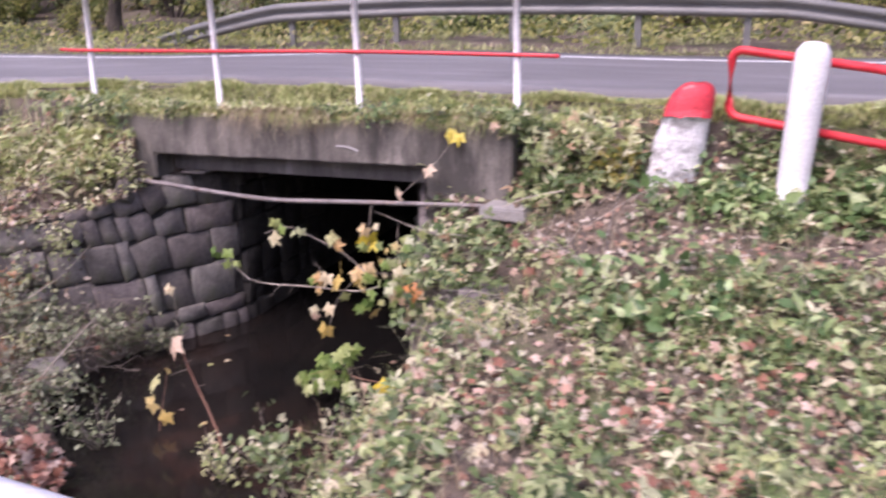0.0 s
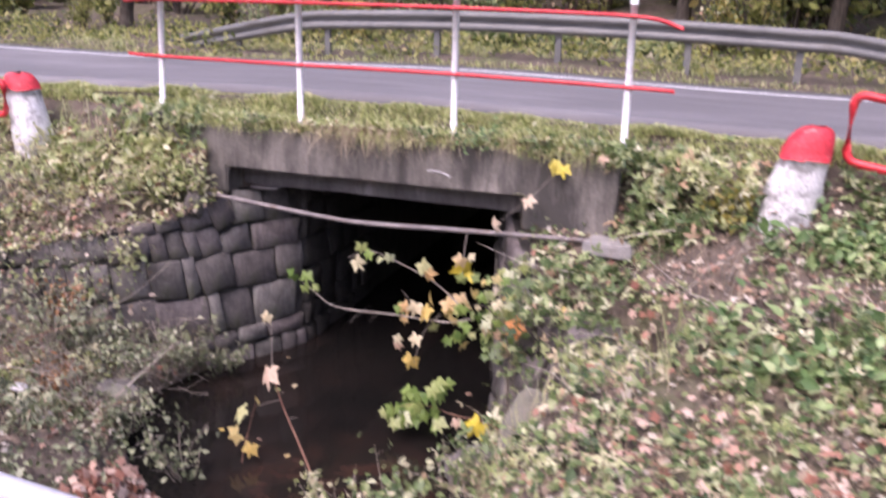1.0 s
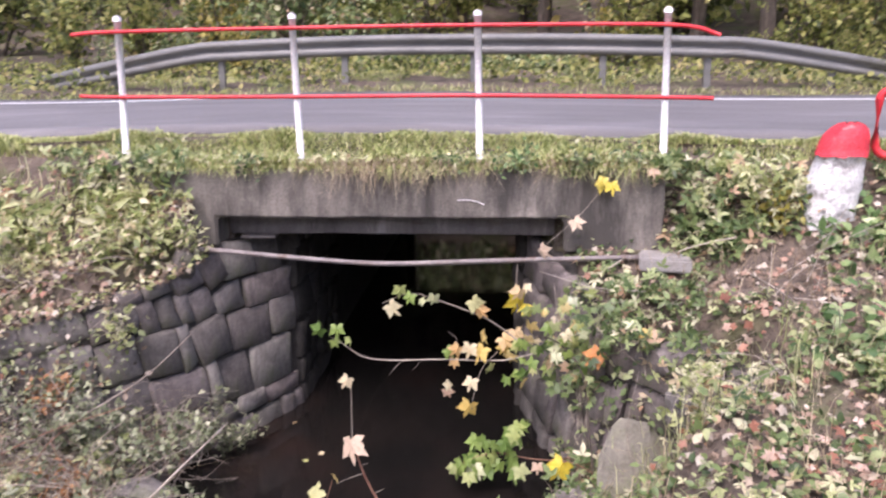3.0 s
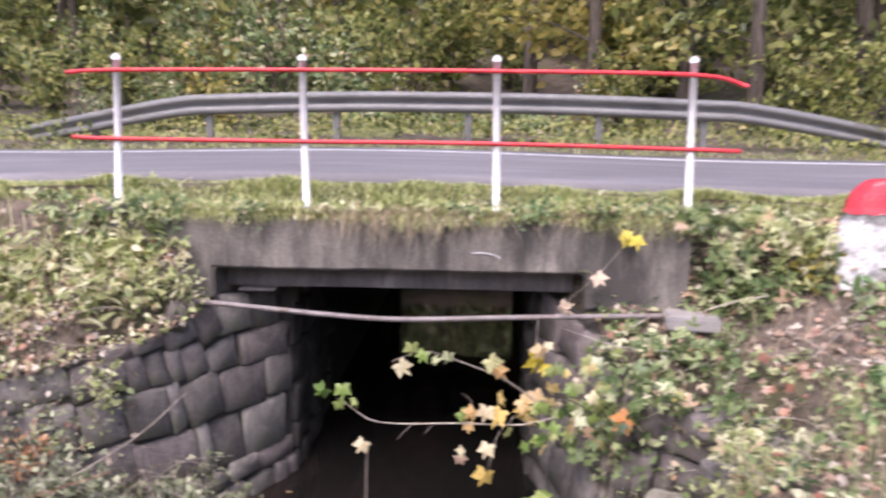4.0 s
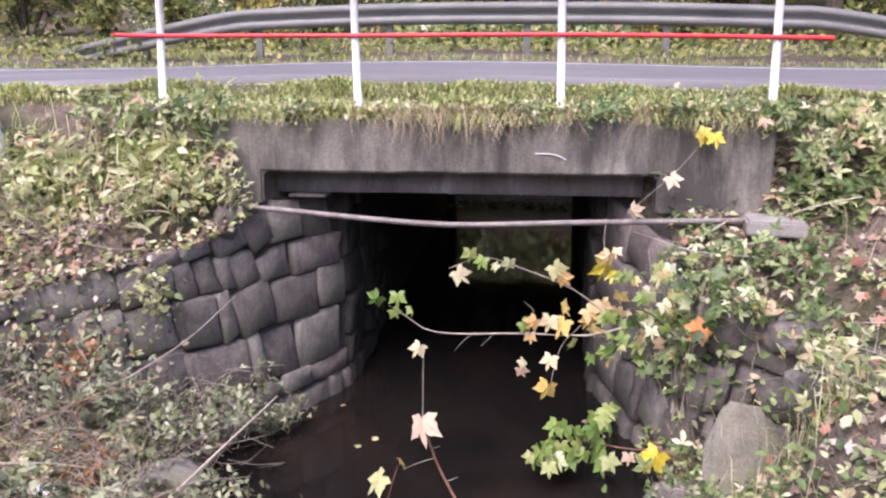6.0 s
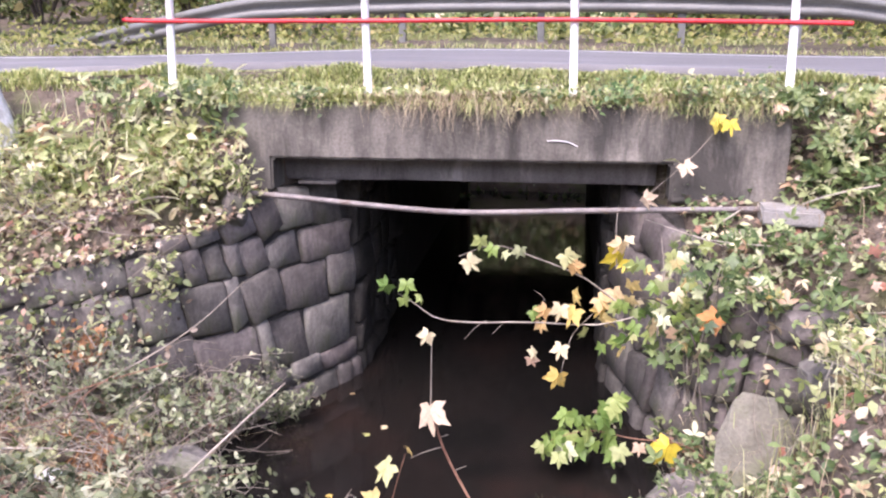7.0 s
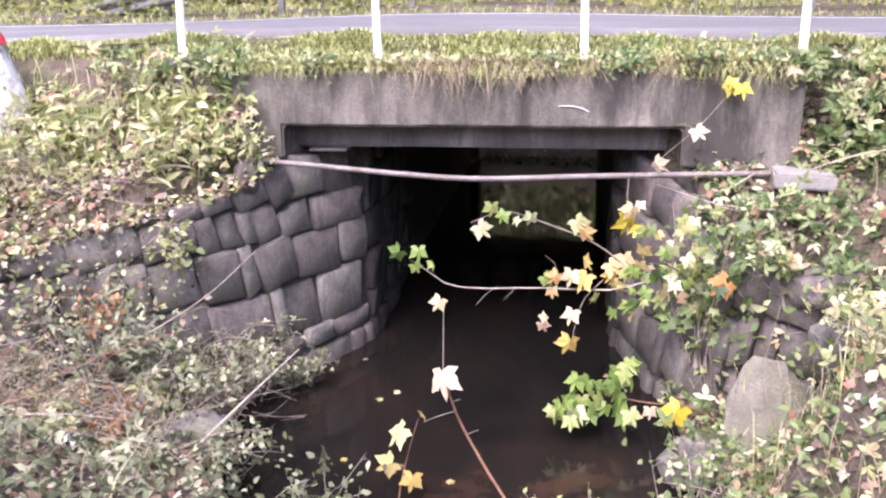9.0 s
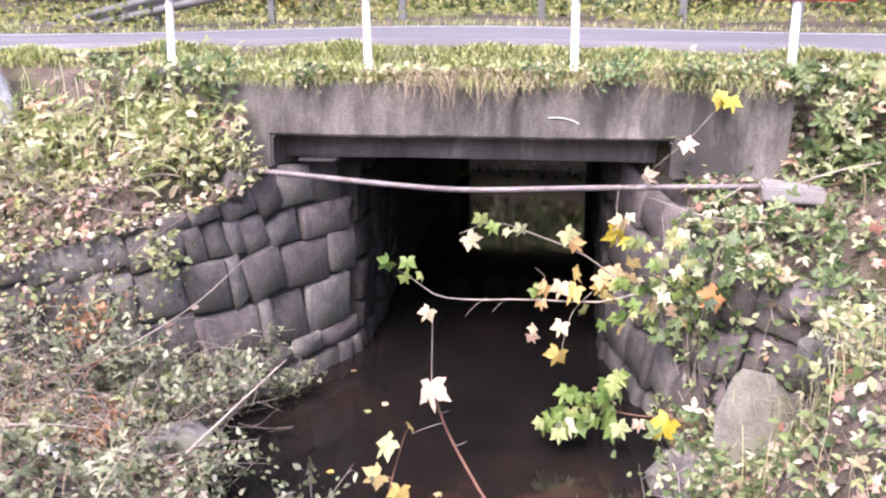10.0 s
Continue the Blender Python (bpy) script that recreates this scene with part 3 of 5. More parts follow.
def masonry(name, label, bottom, top, outward, seed, course=0.25, back=0.5, material=M_STONE):
    """A wall of squared rubble: a dark core and stones, each a piece of its own, in uneven courses."""
    rng = np.random.default_rng(seed)
    wall = thing(name, label, "wall", kind="structure")
    nu, nt = 24, 10
    v, f = [], []
    out = Vector(outward).normalized()
    for i in range(nu + 1):
        for j in range(nt + 1):
            p = wall_point(bottom, top, i / nu, j / nt)
            v.append(p - out * 0.028)
    for i in range(nu):
        for j in range(nt):
            f.append((i * (nt + 1) + j, (i + 1) * (nt + 1) + j, (i + 1) * (nt + 1) + j + 1, i * (nt + 1) + j + 1))
    base = len(v)
    v += [p - out * back for p in v]
    f += [tuple(base + k for k in q) for q in f]
    rims = [[i * (nt + 1) + nt for i in range(nu + 1)], list(range(nt + 1)), [nu * (nt + 1) + j for j in range(nt + 1)]]
    for rim in rims:
        f += [(a, b, base + b, base + a) for a, b in zip(rim, rim[1:])]
    core = part("core", mesh_of("core", v, f, M_MORTAR), None, wall)
    length = sum((Vector(a) - Vector(b)).length for a, b in zip(bottom, bottom[1:]))
    rise = max((Vector(a) - Vector(b)).length for a, b in zip(bottom, top))
    z0 = bottom[0][2]
    rows = max(3, int(rise / course))
    cuts = np.cumsum(rng.uniform(0.7, 1.35, rows))
    cuts = z0 + (max(p[2] for p in top) - z0) * np.concatenate([[0], cuts / cuts[-1]])
    cuts = np.where(np.arange(rows + 1) == 1, max(cuts[1], z0 + 0.40), cuts)

    def up_at(u, z):
        a, b = wall_point(bottom, top, u, 0.0).z, wall_point(bottom, top, u, 1.0).z
        return (z - a) / (b - a)

    for r in range(rows):
        u = -rng.uniform(0, 0.1)
        while u < 1.0:
            wu = rng.choice([0.18, 0.27, 0.38, 0.5]) * rng.uniform(0.85, 1.15) / length
            ua, ub = max(u, 0.0), min(u + wu, 1.0)
            u += wu
            if ub - ua < 0.10 / length:
                continue
            um = (ua + ub) / 2
            ta, tb = up_at(um, cuts[r] + rng.normal(0, 0.012)), min(1.0, up_at(um, cuts[r + 1] + rng.normal(0, 0.012)))
            if ta > 0.95:
                continue
            p00, p10 = wall_point(bottom, top, ua, ta), wall_point(bottom, top, ub, ta)
            p01, p11 = wall_point(bottom, top, ua, tb), wall_point(bottom, top, ub, tb)
            c = (p00 + p10 + p01 + p11) / 4
            ex, ez = ((p10 - p00) + (p11 - p01)) / 2, ((p01 - p00) + (p11 - p10)) / 2
            w, h = ex.length, ez.length
            if h < 0.06:
                continue
            ex.normalize()
            ny = -ex.cross(ez).normalized()
            if ny.dot(out) > 0:
                ny = -ny
            zz = ex.cross(ny) if ex.cross(ny).dot(ez) > 0 else -ex.cross(ny)
            rot = Matrix((ex, ny, zz)).transposed()
            if rot.determinant() < 0:
                rot = Matrix((-ex, ny, zz)).transposed()
            me = stone_mesh(rng, w - 0.006, h - 0.006, 0.13, material)
            st = part("stone", me, None, wall)
            st.matrix_world = Matrix.Translation(c - ny * rng.uniform(0.0, 0.05)) @ rot.to_4x4() @ pose(0, 0, 0, rng.normal(0, 2.0), rng.normal(0, 1.2), rng.normal(0, 2.5))
    return wall


# side walls of the culvert, their shade painted in as near-black stone
def tunnel_wall(name, x_in, x_out):
    bm = bmesh.new()
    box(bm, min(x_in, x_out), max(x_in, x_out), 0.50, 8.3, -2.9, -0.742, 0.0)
    return tagged(part(name, bm, M_SHADED_STONE), "stone side wall of the culvert, coloured near black for shade", "wall", kind="structure")


tunnel_wall("wall_west", -1.04, -1.9)
tunnel_wall("wall_east", 1.13, 2.0)
# the wing walls' rubble carried inside, its colour darkened for the culvert's shade
masonry("wall_west_lining", "rubble stones lining the culvert, coloured near black for shade", [(-1.0, 2.3, -2.75), (-1.0, 0.51, -2.75)], [(-1.0, 2.3, -0.75), (-1.0, 0.51, -0.78)], (1.0, 0.0, 0.0), 31, course=0.32, back=0.2, material=M_SHADED_STONE)
masonry("wall_east_lining", "rubble stones lining the culvert, coloured near black for shade", [(1.09, 2.3, -2.75), (1.09, 0.51, -2.75)], [(1.09, 2.3, -0.75), (1.09, 0.51, -0.78)], (-1.0, 0.0, 0.0), 32, course=0.32, back=0.2, material=M_SHADED_STONE)


# ---- railing on the bridge ----
def railing():
    th = thing("bridge_railing", "white steel posts with two red painted tube rails", "railing", (0, 0, -0.13))
    for x in (-2.24, -0.75, 0.75, 2.23):
        z0 = -0.14
        dx = 0.03 * (1 if x < -2 else -0.3)
        post = part("post", tubes("post", [([(x - dx, 0, z0), (x, 0, 0.5), (x + dx * 0.6, 0, 1.06)], 0.029)], M_WHITE, 12), None, th, "white painted steel post")
        part("cap", tubes("cap", [([(x + dx * 0.6, 0, 1.058), (x + dx * 0.6, 0, 1.085), (x + dx * 0.6, 0, 1.105)], [0.034, 0.036, 0.014])], M_WHITE, 12), None, post)
    up = smooth_path([(-2.62, -0.03, 0.955), (-2.24, -0.03, 0.975), (-0.75, -0.032, 0.985), (0.75, -0.03, 0.985), (2.23, -0.03, 0.965), (2.62, -0.04, 0.885)], 40)
    part("upper_rail", tubes("upper_rail", [(up, 0.017)], M_RED, 10), None, th, "red painted tube, bent at its end")
    lo = smooth_path([(-2.60, -0.03, 0.455), (-2.24, -0.03, 0.445), (-0.75, -0.03, 0.438), (0.75, -0.032, 0.436), (2.23, -0.03, 0.41), (2.60, -0.03, 0.40)], 40)
    part("lower_rail", tubes("lower_rail", [(lo, 0.017)], M_RED, 10), None, th, "red painted tube")
    for o in list(th.children):
        o.matrix_parent_inverse = Matrix.Translation((0, 0, 0.13))


railing()


# ---- crash barrier across the road ----
def guard_rail():
    th = thing("crash_barrier", "dull grey steel crash barrier with sloping ends", "crash barrier", (0, 6.3, 0.1))
    path = smooth_path([(-9.4, 8.8, -0.05), (-7.6, 7.6, 0.22), (-5.8, 6.75, 0.52), (-4.2, 6.36, 0.79), (-3.4, 6.3, 0.85), (-1.6, 6.3, 0.90), (0.0, 6.3, 0.905), (2.0, 6.3, 0.88),
                        (3.8, 6.3, 0.82), (4.5, 6.32, 0.78), (5.9, 6.45, 0.55), (7.4, 6.7, 0.24), (8.6, 6.9, 0.0)], 90)
    prof = [(0.0, 0.0), (0.065, -0.02), (0.083, -0.06), (0.075, -0.105), (0.0, -0.132), (0.0, -0.178), (0.075, -0.205), (0.083, -0.25), (0.065, -0.29), (0.0, -0.31)]
    v, f = [], []
    for x, y, z in path:
        for o, dz in prof:
            v.append((x, y - o, z + dz))
    n = len(prof)
    for i in range(len(path) - 1):
        for j in range(n - 1):
            f.append((i * n + j, (i + 1) * n + j, (i + 1) * n + j + 1, i * n + j + 1))
    base = len(v)
    v += [(a, b + 0.006, c) for a, b, c in v]
    f += [tuple(base + k for k in reversed(q)) for q in f]
    part("beam", mesh_of("beam", v, f, M_ZINC, True), None, th, "ribbed grey steel rail")
    for x in (-5.6, -3.62, -1.65, 0.35, 2.3, 3.85, 5.7):
        zt = float(np.interp(x, path[:, 0], path[:, 2]))
        yy = float(np.interp(x, path[:, 0], path[:, 1]))
        bm = bmesh.new()
        box(bm, x - 0.05, x + 0.05, yy + 0.012, yy + 0.09, float(height(x, yy, True)) - 0.15, zt - 0.03, 0.006)
        part("post", bm, M_ZINC, th)
        bm = bmesh.new()
        box(bm, x - 0.02, x + 0.02, yy - 0.02, yy + 0.012, zt - 0.17, zt - 0.14, 0.005)
        part("bolt", bm, M_ZINC, th)
    for o in list(th.children):
        o.matrix_parent_inverse = Matrix.Translation((0, -6.3, -0.1))


guard_rail()


# ---- painted guard stones, posts and red tube barriers beside the bridge ----
def guard_stone(at, size, lean, turn, label, neck=0.71):
    """A rough whitewashed stone with a red painted head."""
    w, d, h = size
    th = thing("guard_stone", label, "bollard", at, "guard stones by the bridge")

    def shape(levels, seed):
        """A rough round-cornered block from (height, width) levels."""
        v, f = tube_geo([(0, 0, z) for z, _ in levels], 1.0, 18)
        out = []
        for k, (z, wide) in enumerate(levels):
            for x, y, _ in v[k * 18:(k + 1) * 18]:
                m = max(abs(x), abs(y)) ** 0.45
                c = Vector((x / m * wide * w / 2 + lean * max(z, 0), y / m * wide * d / 2, z))
                out.append(c + noise.noise_vector(Vector((x, y, z * 3 + seed)) * 1.8) * 0.022 + noise.noise_vector(Vector((x, y, z * 3 + seed)) * 6) * 0.007)
        return mesh_of("stone_shape", out, f, M_LIME if seed < 3 else M_REDSTONE, True)

    n = 9
    body_levels = [(-0.15 + (h * neck + 0.15) * k / n, 1.10 - 0.30 * k / n) for k in range(n + 1)]
    head_levels = [(h * (1 - (1 - neck) * k), wide) for k, wide in ((1.03, 0.82), (0.76, 0.81), (0.45, 0.74), (0.20, 0.60), (0.07, 0.44), (0.0, 0.22))]
    body = part("body", shape(body_levels, 1.0), None, th, "rough whitewashed stone")
    head = part("head", shape(head_levels, 5.0), None, th, "red painted top")
    th.rotation_euler = (0, 0, radians(turn))
    return th


guard_stone((3.50, 0.0, -0.66), (0.45, 0.40, 0.86), 0.22, 10, "whitewashed stone bollard with a red head among ivy")
guard_stone((-3.60, -0.30, -0.56), (0.40, 0.36, 0.78), -0.27, -20, "stained whitewashed stone bollard with a red painted head", 0.80)


def loop_barrier(name, at, start, end, gap, r, bend, label, drop=0.0):
    """Two red tubes joined by a rounded end at start, running on to end, on one steel post."""
    th = thing(name, label, "barrier", at)
    s, e = Vector(start), Vector(end)
    d = (e - s).normalized()
    down = Vector((0, 0, -gap))
    pts = [e, s + d * bend]
    for k in range(1, 7):
        a = radians(90 * k / 6)
        pts.append(s + d * bend * (1 - math.sin(a)) + Vector((0, 0, -bend * (1 - math.cos(a)))))
    for k in range(0, 7):
        a = radians(90 * k / 6)
        pts.append(s + d * bend * (1 - math.cos(a)) + down + Vector((0, 0, bend * (1 - math.sin(a)))))
    pts.append(e + down + Vector((0, 0, drop)))
    path = np.array([tuple(p) for p in pts])
    part("tube", tubes("tube", [(path, r)], M_RED, 10), None, th, "red painted bent steel tube")
    leg = e - d * 0.4
    g = float(height(leg.x, leg.y)) - 0.2
    part("leg", tubes("leg", [([(leg.x, leg.y + r * 1.5, g), (leg.x, leg.y + r * 1.5, leg.z)], r)], M_RED, 10), None, th)
    for o in list(th.children):
        o.matrix_parent_inverse = Matrix.Translation(-Vector(at))
    return th


loop_barrier("tube_barrier", (4.2, 0.1, -0.5), (3.93, 0.16, 0.45), (6.3, -0.62, 0.16), 0.52, 0.034, 0.09, "red painted steel tube barrier fixed beside a white post")
loop_barrier("tube_barrier", (-4.5, -0.45, -0.3), (-3.80, -0.44, 0.145), (-7.2, -0.30, 0.16), 0.33, 0.030, 0.06, "red painted steel tube barrier ending at a white stone")

post = thing("concrete_post", "thick white painted concrete post with a rounded top", "post", (4.40, -0.22, -0.70))
prof = [(0.0, 0.112), (0.3, 0.115), (0.9, 0.125), (1.08, 0.127), (1.16, 0.115), (1.21, 0.08), (1.225, 0.03)]
part("shaft", tubes("shaft", [([(0.03 + 0.06 * z, 0.0, z - 0.15 if z == 0 else z) for z, r in prof], [r for z, r in prof])], M_WHITE, 20), None, post, "chipped white paint over concrete")


# ---- wing walls of the bridge ----
masonry("wall_left_wing", "old squared rubble wing wall of grey sandstone, mossy and damp", *LEFT_WALL, (0.70, -0.71, 0.0), 3, course=0.30)
masonry("wall_right_wing", "rubble wing wall of grey stone, half hidden by shrubs", *RIGHT_WALL, (-0.70, -0.71, 0.0), 8, course=0.34)


def boulder(name, at, size, seed, label, material=M_STONE, turn=0.0, tip=0.0, roll=0.0, square=1.18):
    bm = bmesh.new()
    bmesh.ops.create_icosphere(bm, subdivisions=3, radius=1.0)
    for v in bm.verts:
        c = v.co
        q = Vector(tuple(math.copysign(min(1.0, abs(a) * square), a) for a in c))
        n = noise.noise_vector(c * 1.6 + Vector((seed, 0, 0))) * 0.20 + noise.noise_vector(c * 5 + Vector((seed, 0, 0))) * 0.05
        v.co = Vector(((q.x + n.x) * size[0] / 2, (q.y + n.y) * size[1] / 2, (q.z + n.z) * size[2] / 2))
    ob = part(name, bm, material)
    ob.matrix_world = pose(*at, tip, roll, turn)
    return tagged(ob, label, "stone", "loose stones by the stream")


boulder("stone_slab", (1.90, -1.36, -2.18), (0.46, 0.13, 0.86), 23.0, "pale smooth stone slab leaning at the water's edge", M_SLAB, 12, -18, 9, 1.04)
boulder("stone", (2.36, -1.30, -1.68), (0.42, 0.34, 0.36), 4.0, "grey lichened stone in the bank")
boulder("stone", (2.30, -1.00, -1.40), (0.50, 0.30, 0.24), 6.0, "grey flat stone in the bank", M_STONE, 20)
boulder("stone", (1.50, -1.45, -2.42), (0.46, 0.34, 0.26), 8.0, "dark wet stone in the water", M_STONE, 40)
boulder("stone", (-1.62, -1.75, -2.30), (0.42, 0.32, 0.32), 9.0, "dark round stone at the water", M_STONE, 10)
boulder("stone", (-2.15, -0.10, -0.10), (0.36, 0.24, 0.09), 15.0, "flat grey coping stone at the bridge's end", M_CONCRETE, 5)
boulder("stone", (-1.68, -0.40, -0.90), (0.17, 0.18, 0.24), 17.0, "pale broken stone at the wall's corner", M_STONE, 25)
bm = bmesh.new()
box(bm, -0.20, 0.20, -0.15, 0.15, -0.055, 0.055, 0.015, 0.008, 2)
st = tagged(part("stone_block", bm, M_BLOCK), "flat pale concrete block that the pipe rests against", "stone")
st.matrix_world = pose(2.24, -0.30, -0.86, 0, 1.5, -4)


# ---- pipe across the opening ----
pipe = tagged(new("pipe", tubes("pipe", [(smooth_path([(-1.62, -0.30, -0.79), (-1.30, -0.33, -0.805), (-0.4, -0.34, -0.875), (0.1, -0.34, -0.89), (0.9, -0.33, -0.86), (2.05, -0.27, -0.835)], 40), 0.021)], M_PIPE, 10)),
              "thin sagging old iron pipe across the culvert mouth", "pipe")


# ---- footbridge with its tube rail, from which the stream is seen ----
def footbridge():
    th = thing("footbridge_rail", "pale galvanised tube handrail of a footbridge", "railing", (1.0, -6.1, -0.9))
    part("handrail", tubes("handrail", [([(0.76, -5.98, -0.85), (0.76, -5.98, 0.0), (0.77, -5.98, 0.09), (0.80, -5.98, 0.13), (0.87, -5.985, 0.15)] + [(x, -5.92 - 0.075 * x, 0.15) for x in (1.2, 3.0, 5.6)], 0.027)], M_RAIL, 16), None, th, "smooth pale tube")
    for x in (4.9,):
        part("post", tubes("post", [([(x, -5.92 - 0.075 * x, -0.85), (x, -5.92 - 0.075 * x, 0.14)], 0.024)], M_RAIL, 12), None, th)
    for o in list(th.children):
        o.matrix_parent_inverse = Matrix.Translation((-1.0, 6.1, 0.9))
    deck = thing("footbridge_deck", "grey weathered plank deck of a footbridge", "footbridge", (1.0, -6.8, -0.95), kind="structure")
    for i in range(58):
        bm = bmesh.new()
        x = -2.7 + i * 0.148
        box(bm, x, x + 0.138, -7.9, -5.62, -0.88, -0.84, 0.004)
        part("plank", bm, M_DECK, deck)
    for y in (-7.6, -6.1):
        bm = bmesh.new()
        box(bm, -2.8, 5.95, y - 0.08, y + 0.08, -1.12, -0.882, 0.01)
        part("bearer", bm, M_DECK, deck)
    for x in (-2.6, 5.6):
        bm = bmesh.new()
        box(bm, x - 0.2, x + 0.2, -7.85, -6.1, -2.6, -1.122, 0.01)
        part("support", bm, M_CONCRETE, deck)
    for o in list(deck.children):
        o.matrix_parent_inverse = Matrix.Translation((-1.0, 6.8, 0.95))


footbridge()


# ---- plants ----
def on_ground(n, x0, x1, y0, y1, keep=None, lift=0.0, rng=RNG):
    x, y = rng.uniform(x0, x1, n), rng.uniform(y0, y1, n)
    z = np.where(y > 2, height(x, y, True), height(x, y))
    ok = z > WATER + 0.03
    if keep is not None:
        ok &= keep(x, y)
    return np.stack([x, y, z + lift], 1)[ok]


def slope_up(p, e=0.06):
    """The ground's upward direction at the points."""
    gx = (height(p[:, 0] + e, p[:, 1]) - height(p[:, 0] - e, p[:, 1])) / (2 * e)
    gy = (height(p[:, 0], p[:, 1] + e) - height(p[:, 0], p[:, 1] - e)) / (2 * e)
    n = np.stack([-np.clip(gx, -1.5, 1.5), -np.clip(gy, -1.5, 1.5), np.ones(len(p))], 1)
    return n / np.linalg.norm(n, axis=1)[:, None]


def patchy(seed, s, cut):
    return lambda x, y: lump(x + seed, y - seed, s) + 0.5 * lump(x - seed, y, s * 2.7) > cut


def stuff(name, me, label, category):
    return tagged(new(name, me), label, category, kind="stuff")


def cover(name, label, n, area, size, material, template=OVATE, keep=None, tall=0.12, tilt=0.55, seed=1, category="plants", clump=0.09):
    """Low plants: leaves at several heights over the ground."""
    rng = np.random.default_rng(seed)
    if template is MAPLE:
        p = on_ground(n, *area, keep=keep, rng=rng)
        up = slope_up(p)
        p = p + up * (rng.random(len(p)) ** 1.5 * tall)[:, None]
        return stuff(name, many(name, p, rng.uniform(size[0], size[1], len(p)), template, material, up + np.array([0, -0.35, 0.2]), tilt, rng), label, category)
    # each plant: a tuft of leaves that spread from its middle, the outer ones lower
    c = on_ground(n // 11, *area, keep=keep, rng=rng)
    grown = rng.uniform(0.45, 1.35, len(c)) * (1 + 0.35 * lump(c[:, 0], c[:, 1], 2.6))
    i = np.repeat(np.arange(len(c)), 11)
    a, r = rng.uniform(0, 2 * np.pi, len(i)), np.abs(rng.normal(0, 1, len(i)))
    out = np.stack([np.cos(a), np.sin(a), np.zeros(len(i))], 1)
    k = grown[i]
    p = c[i] + out * (r * clump * k)[:, None]
    g = height(p[:, 0], p[:, 1])
    p[:, 2] = np.where(np.abs(g - c[i][:, 2]) < 0.35, g, c[i][:, 2]) + k * tall * rng.random(len(i)) * np.clip(1.25 - 0.45 * r, 0.1, 1.2)
    y = out + np.array([0, 0, 0.25]) + rng.normal(0, tilt, (len(i), 3))
    y /= np.linalg.norm(y, axis=1)[:, None]
    z = np.array([0, -0.25, 1.0]) + rng.normal(0, tilt * 0.6, (len(i), 3))
    z -= (z * y).sum(1)[:, None] * y
    z /= np.linalg.norm(z, axis=1)[:, None] + 1e-9
    fr = np.stack([np.cross(y, z), y, z], 1)
    s = rng.uniform(size[0], size[1], len(i)) * (0.6 + 0.5 * k)
    return stuff(name, many(name, p, s, template, material, frames=fr), label, category)


# right bank: low pale leaves, fallen leaves, a patch of dock
RIGHT, LEFT = (1.2, 6.5, -4.6, 0.1), (-6.0, -1.2, -4.6, 0.1)
path_off = lambda x, y: ~((np.abs(y + 0.75 + 0.08 * (x - 3)) < 0.17) & (x > 3.0)) & (np.hypot(x - 2.22, y + 0.42) > 0.34)
cover("ground_cover", "pale green ground leaves on the stream bank", 15000, RIGHT, (0.03, 0.085), L_GROUND, keep=lambda x, y: patchy(2, 2.1, -0.25)(x, y) & path_off(x, y), tall=0.14, seed=11)
cover("trefoil_cover", "three-parted bramble leaves on the stream bank", 8000, RIGHT, (0.045, 0.10), L_GROUND, THREE, keep=lambda x, y: patchy(7, 2.4, 0.05)(x, y) & path_off(x, y), tall=0.20, tilt=0.6, seed=16, clump=0.13)
cover("pale_cover", "bright pale leaves scattered on the stream bank", 3000, RIGHT, (0.045, 0.09), L_HERB, THREE, keep=lambda x, y: patchy(9, 3.0, 0.1)(x, y) & path_off(x, y), tall=0.22, tilt=0.7, seed=17, clump=0.13)
cover("leaf_litter", "fallen brown and red leaves on the bank", 8500, RIGHT, (0.03, 0.075), L_LITTER, MAPLE, tall=0.035, tilt=0.45, seed=12, category="leaves")
cover("dock_patch", "lush broad green leaves on the bank", 700, (2.6, 5.2, -2.3, -1.0), (0.06, 0.13), L_DEEP, keep=lambda x, y: ((x - 3.9) / 1.1) ** 2 + ((y + 1.6) / 0.55) ** 2 < 1 + 0.6 * lump(x, y, 5.0), tall=0.22, tilt=0.7, seed=13)
cover("ivy", "ivy and bramble leaves along the bridge edge", 2600, (2.35, 6.3, -0.42, 0.10), (0.05, 0.11), L_GROUND, THREE, tall=0.22, tilt=0.7, seed=14, keep=lambda x, y: ((y < 0.12) | (lump(x, y, 6.0) > 0.2)) & ((np.abs(x - 3.4) > 0.42) | (y < -0.42)) & patchy(4, 3.2, -0.35)(x, y))
cover("bank_herbs", "tall green herbs beside the white post", 900, (3.35, 5.6, -0.50, -0.15), (0.07, 0.14), L_DEEP, tall=0.20, tilt=0.8, seed=15, keep=lambda x, y: (x > 3.75) | (y < -0.36))
cover("red_leaf_litter", "red and pink fallen leaves in a patch on the bank", 1300, (2.0, 5.2, -3.9, -1.0), (0.04, 0.085), L_RED, MAPLE, keep=lambda x, y: patchy(13, 1.5, 0.35)(x, y) | (((x - 3.1) / 0.8) ** 2 + ((y + 2.75) / 0.5) ** 2 < 0.7 + 0.5 * lump(x, y, 4.0)), tall=0.16, tilt=0.5, seed=18, category="leaves")
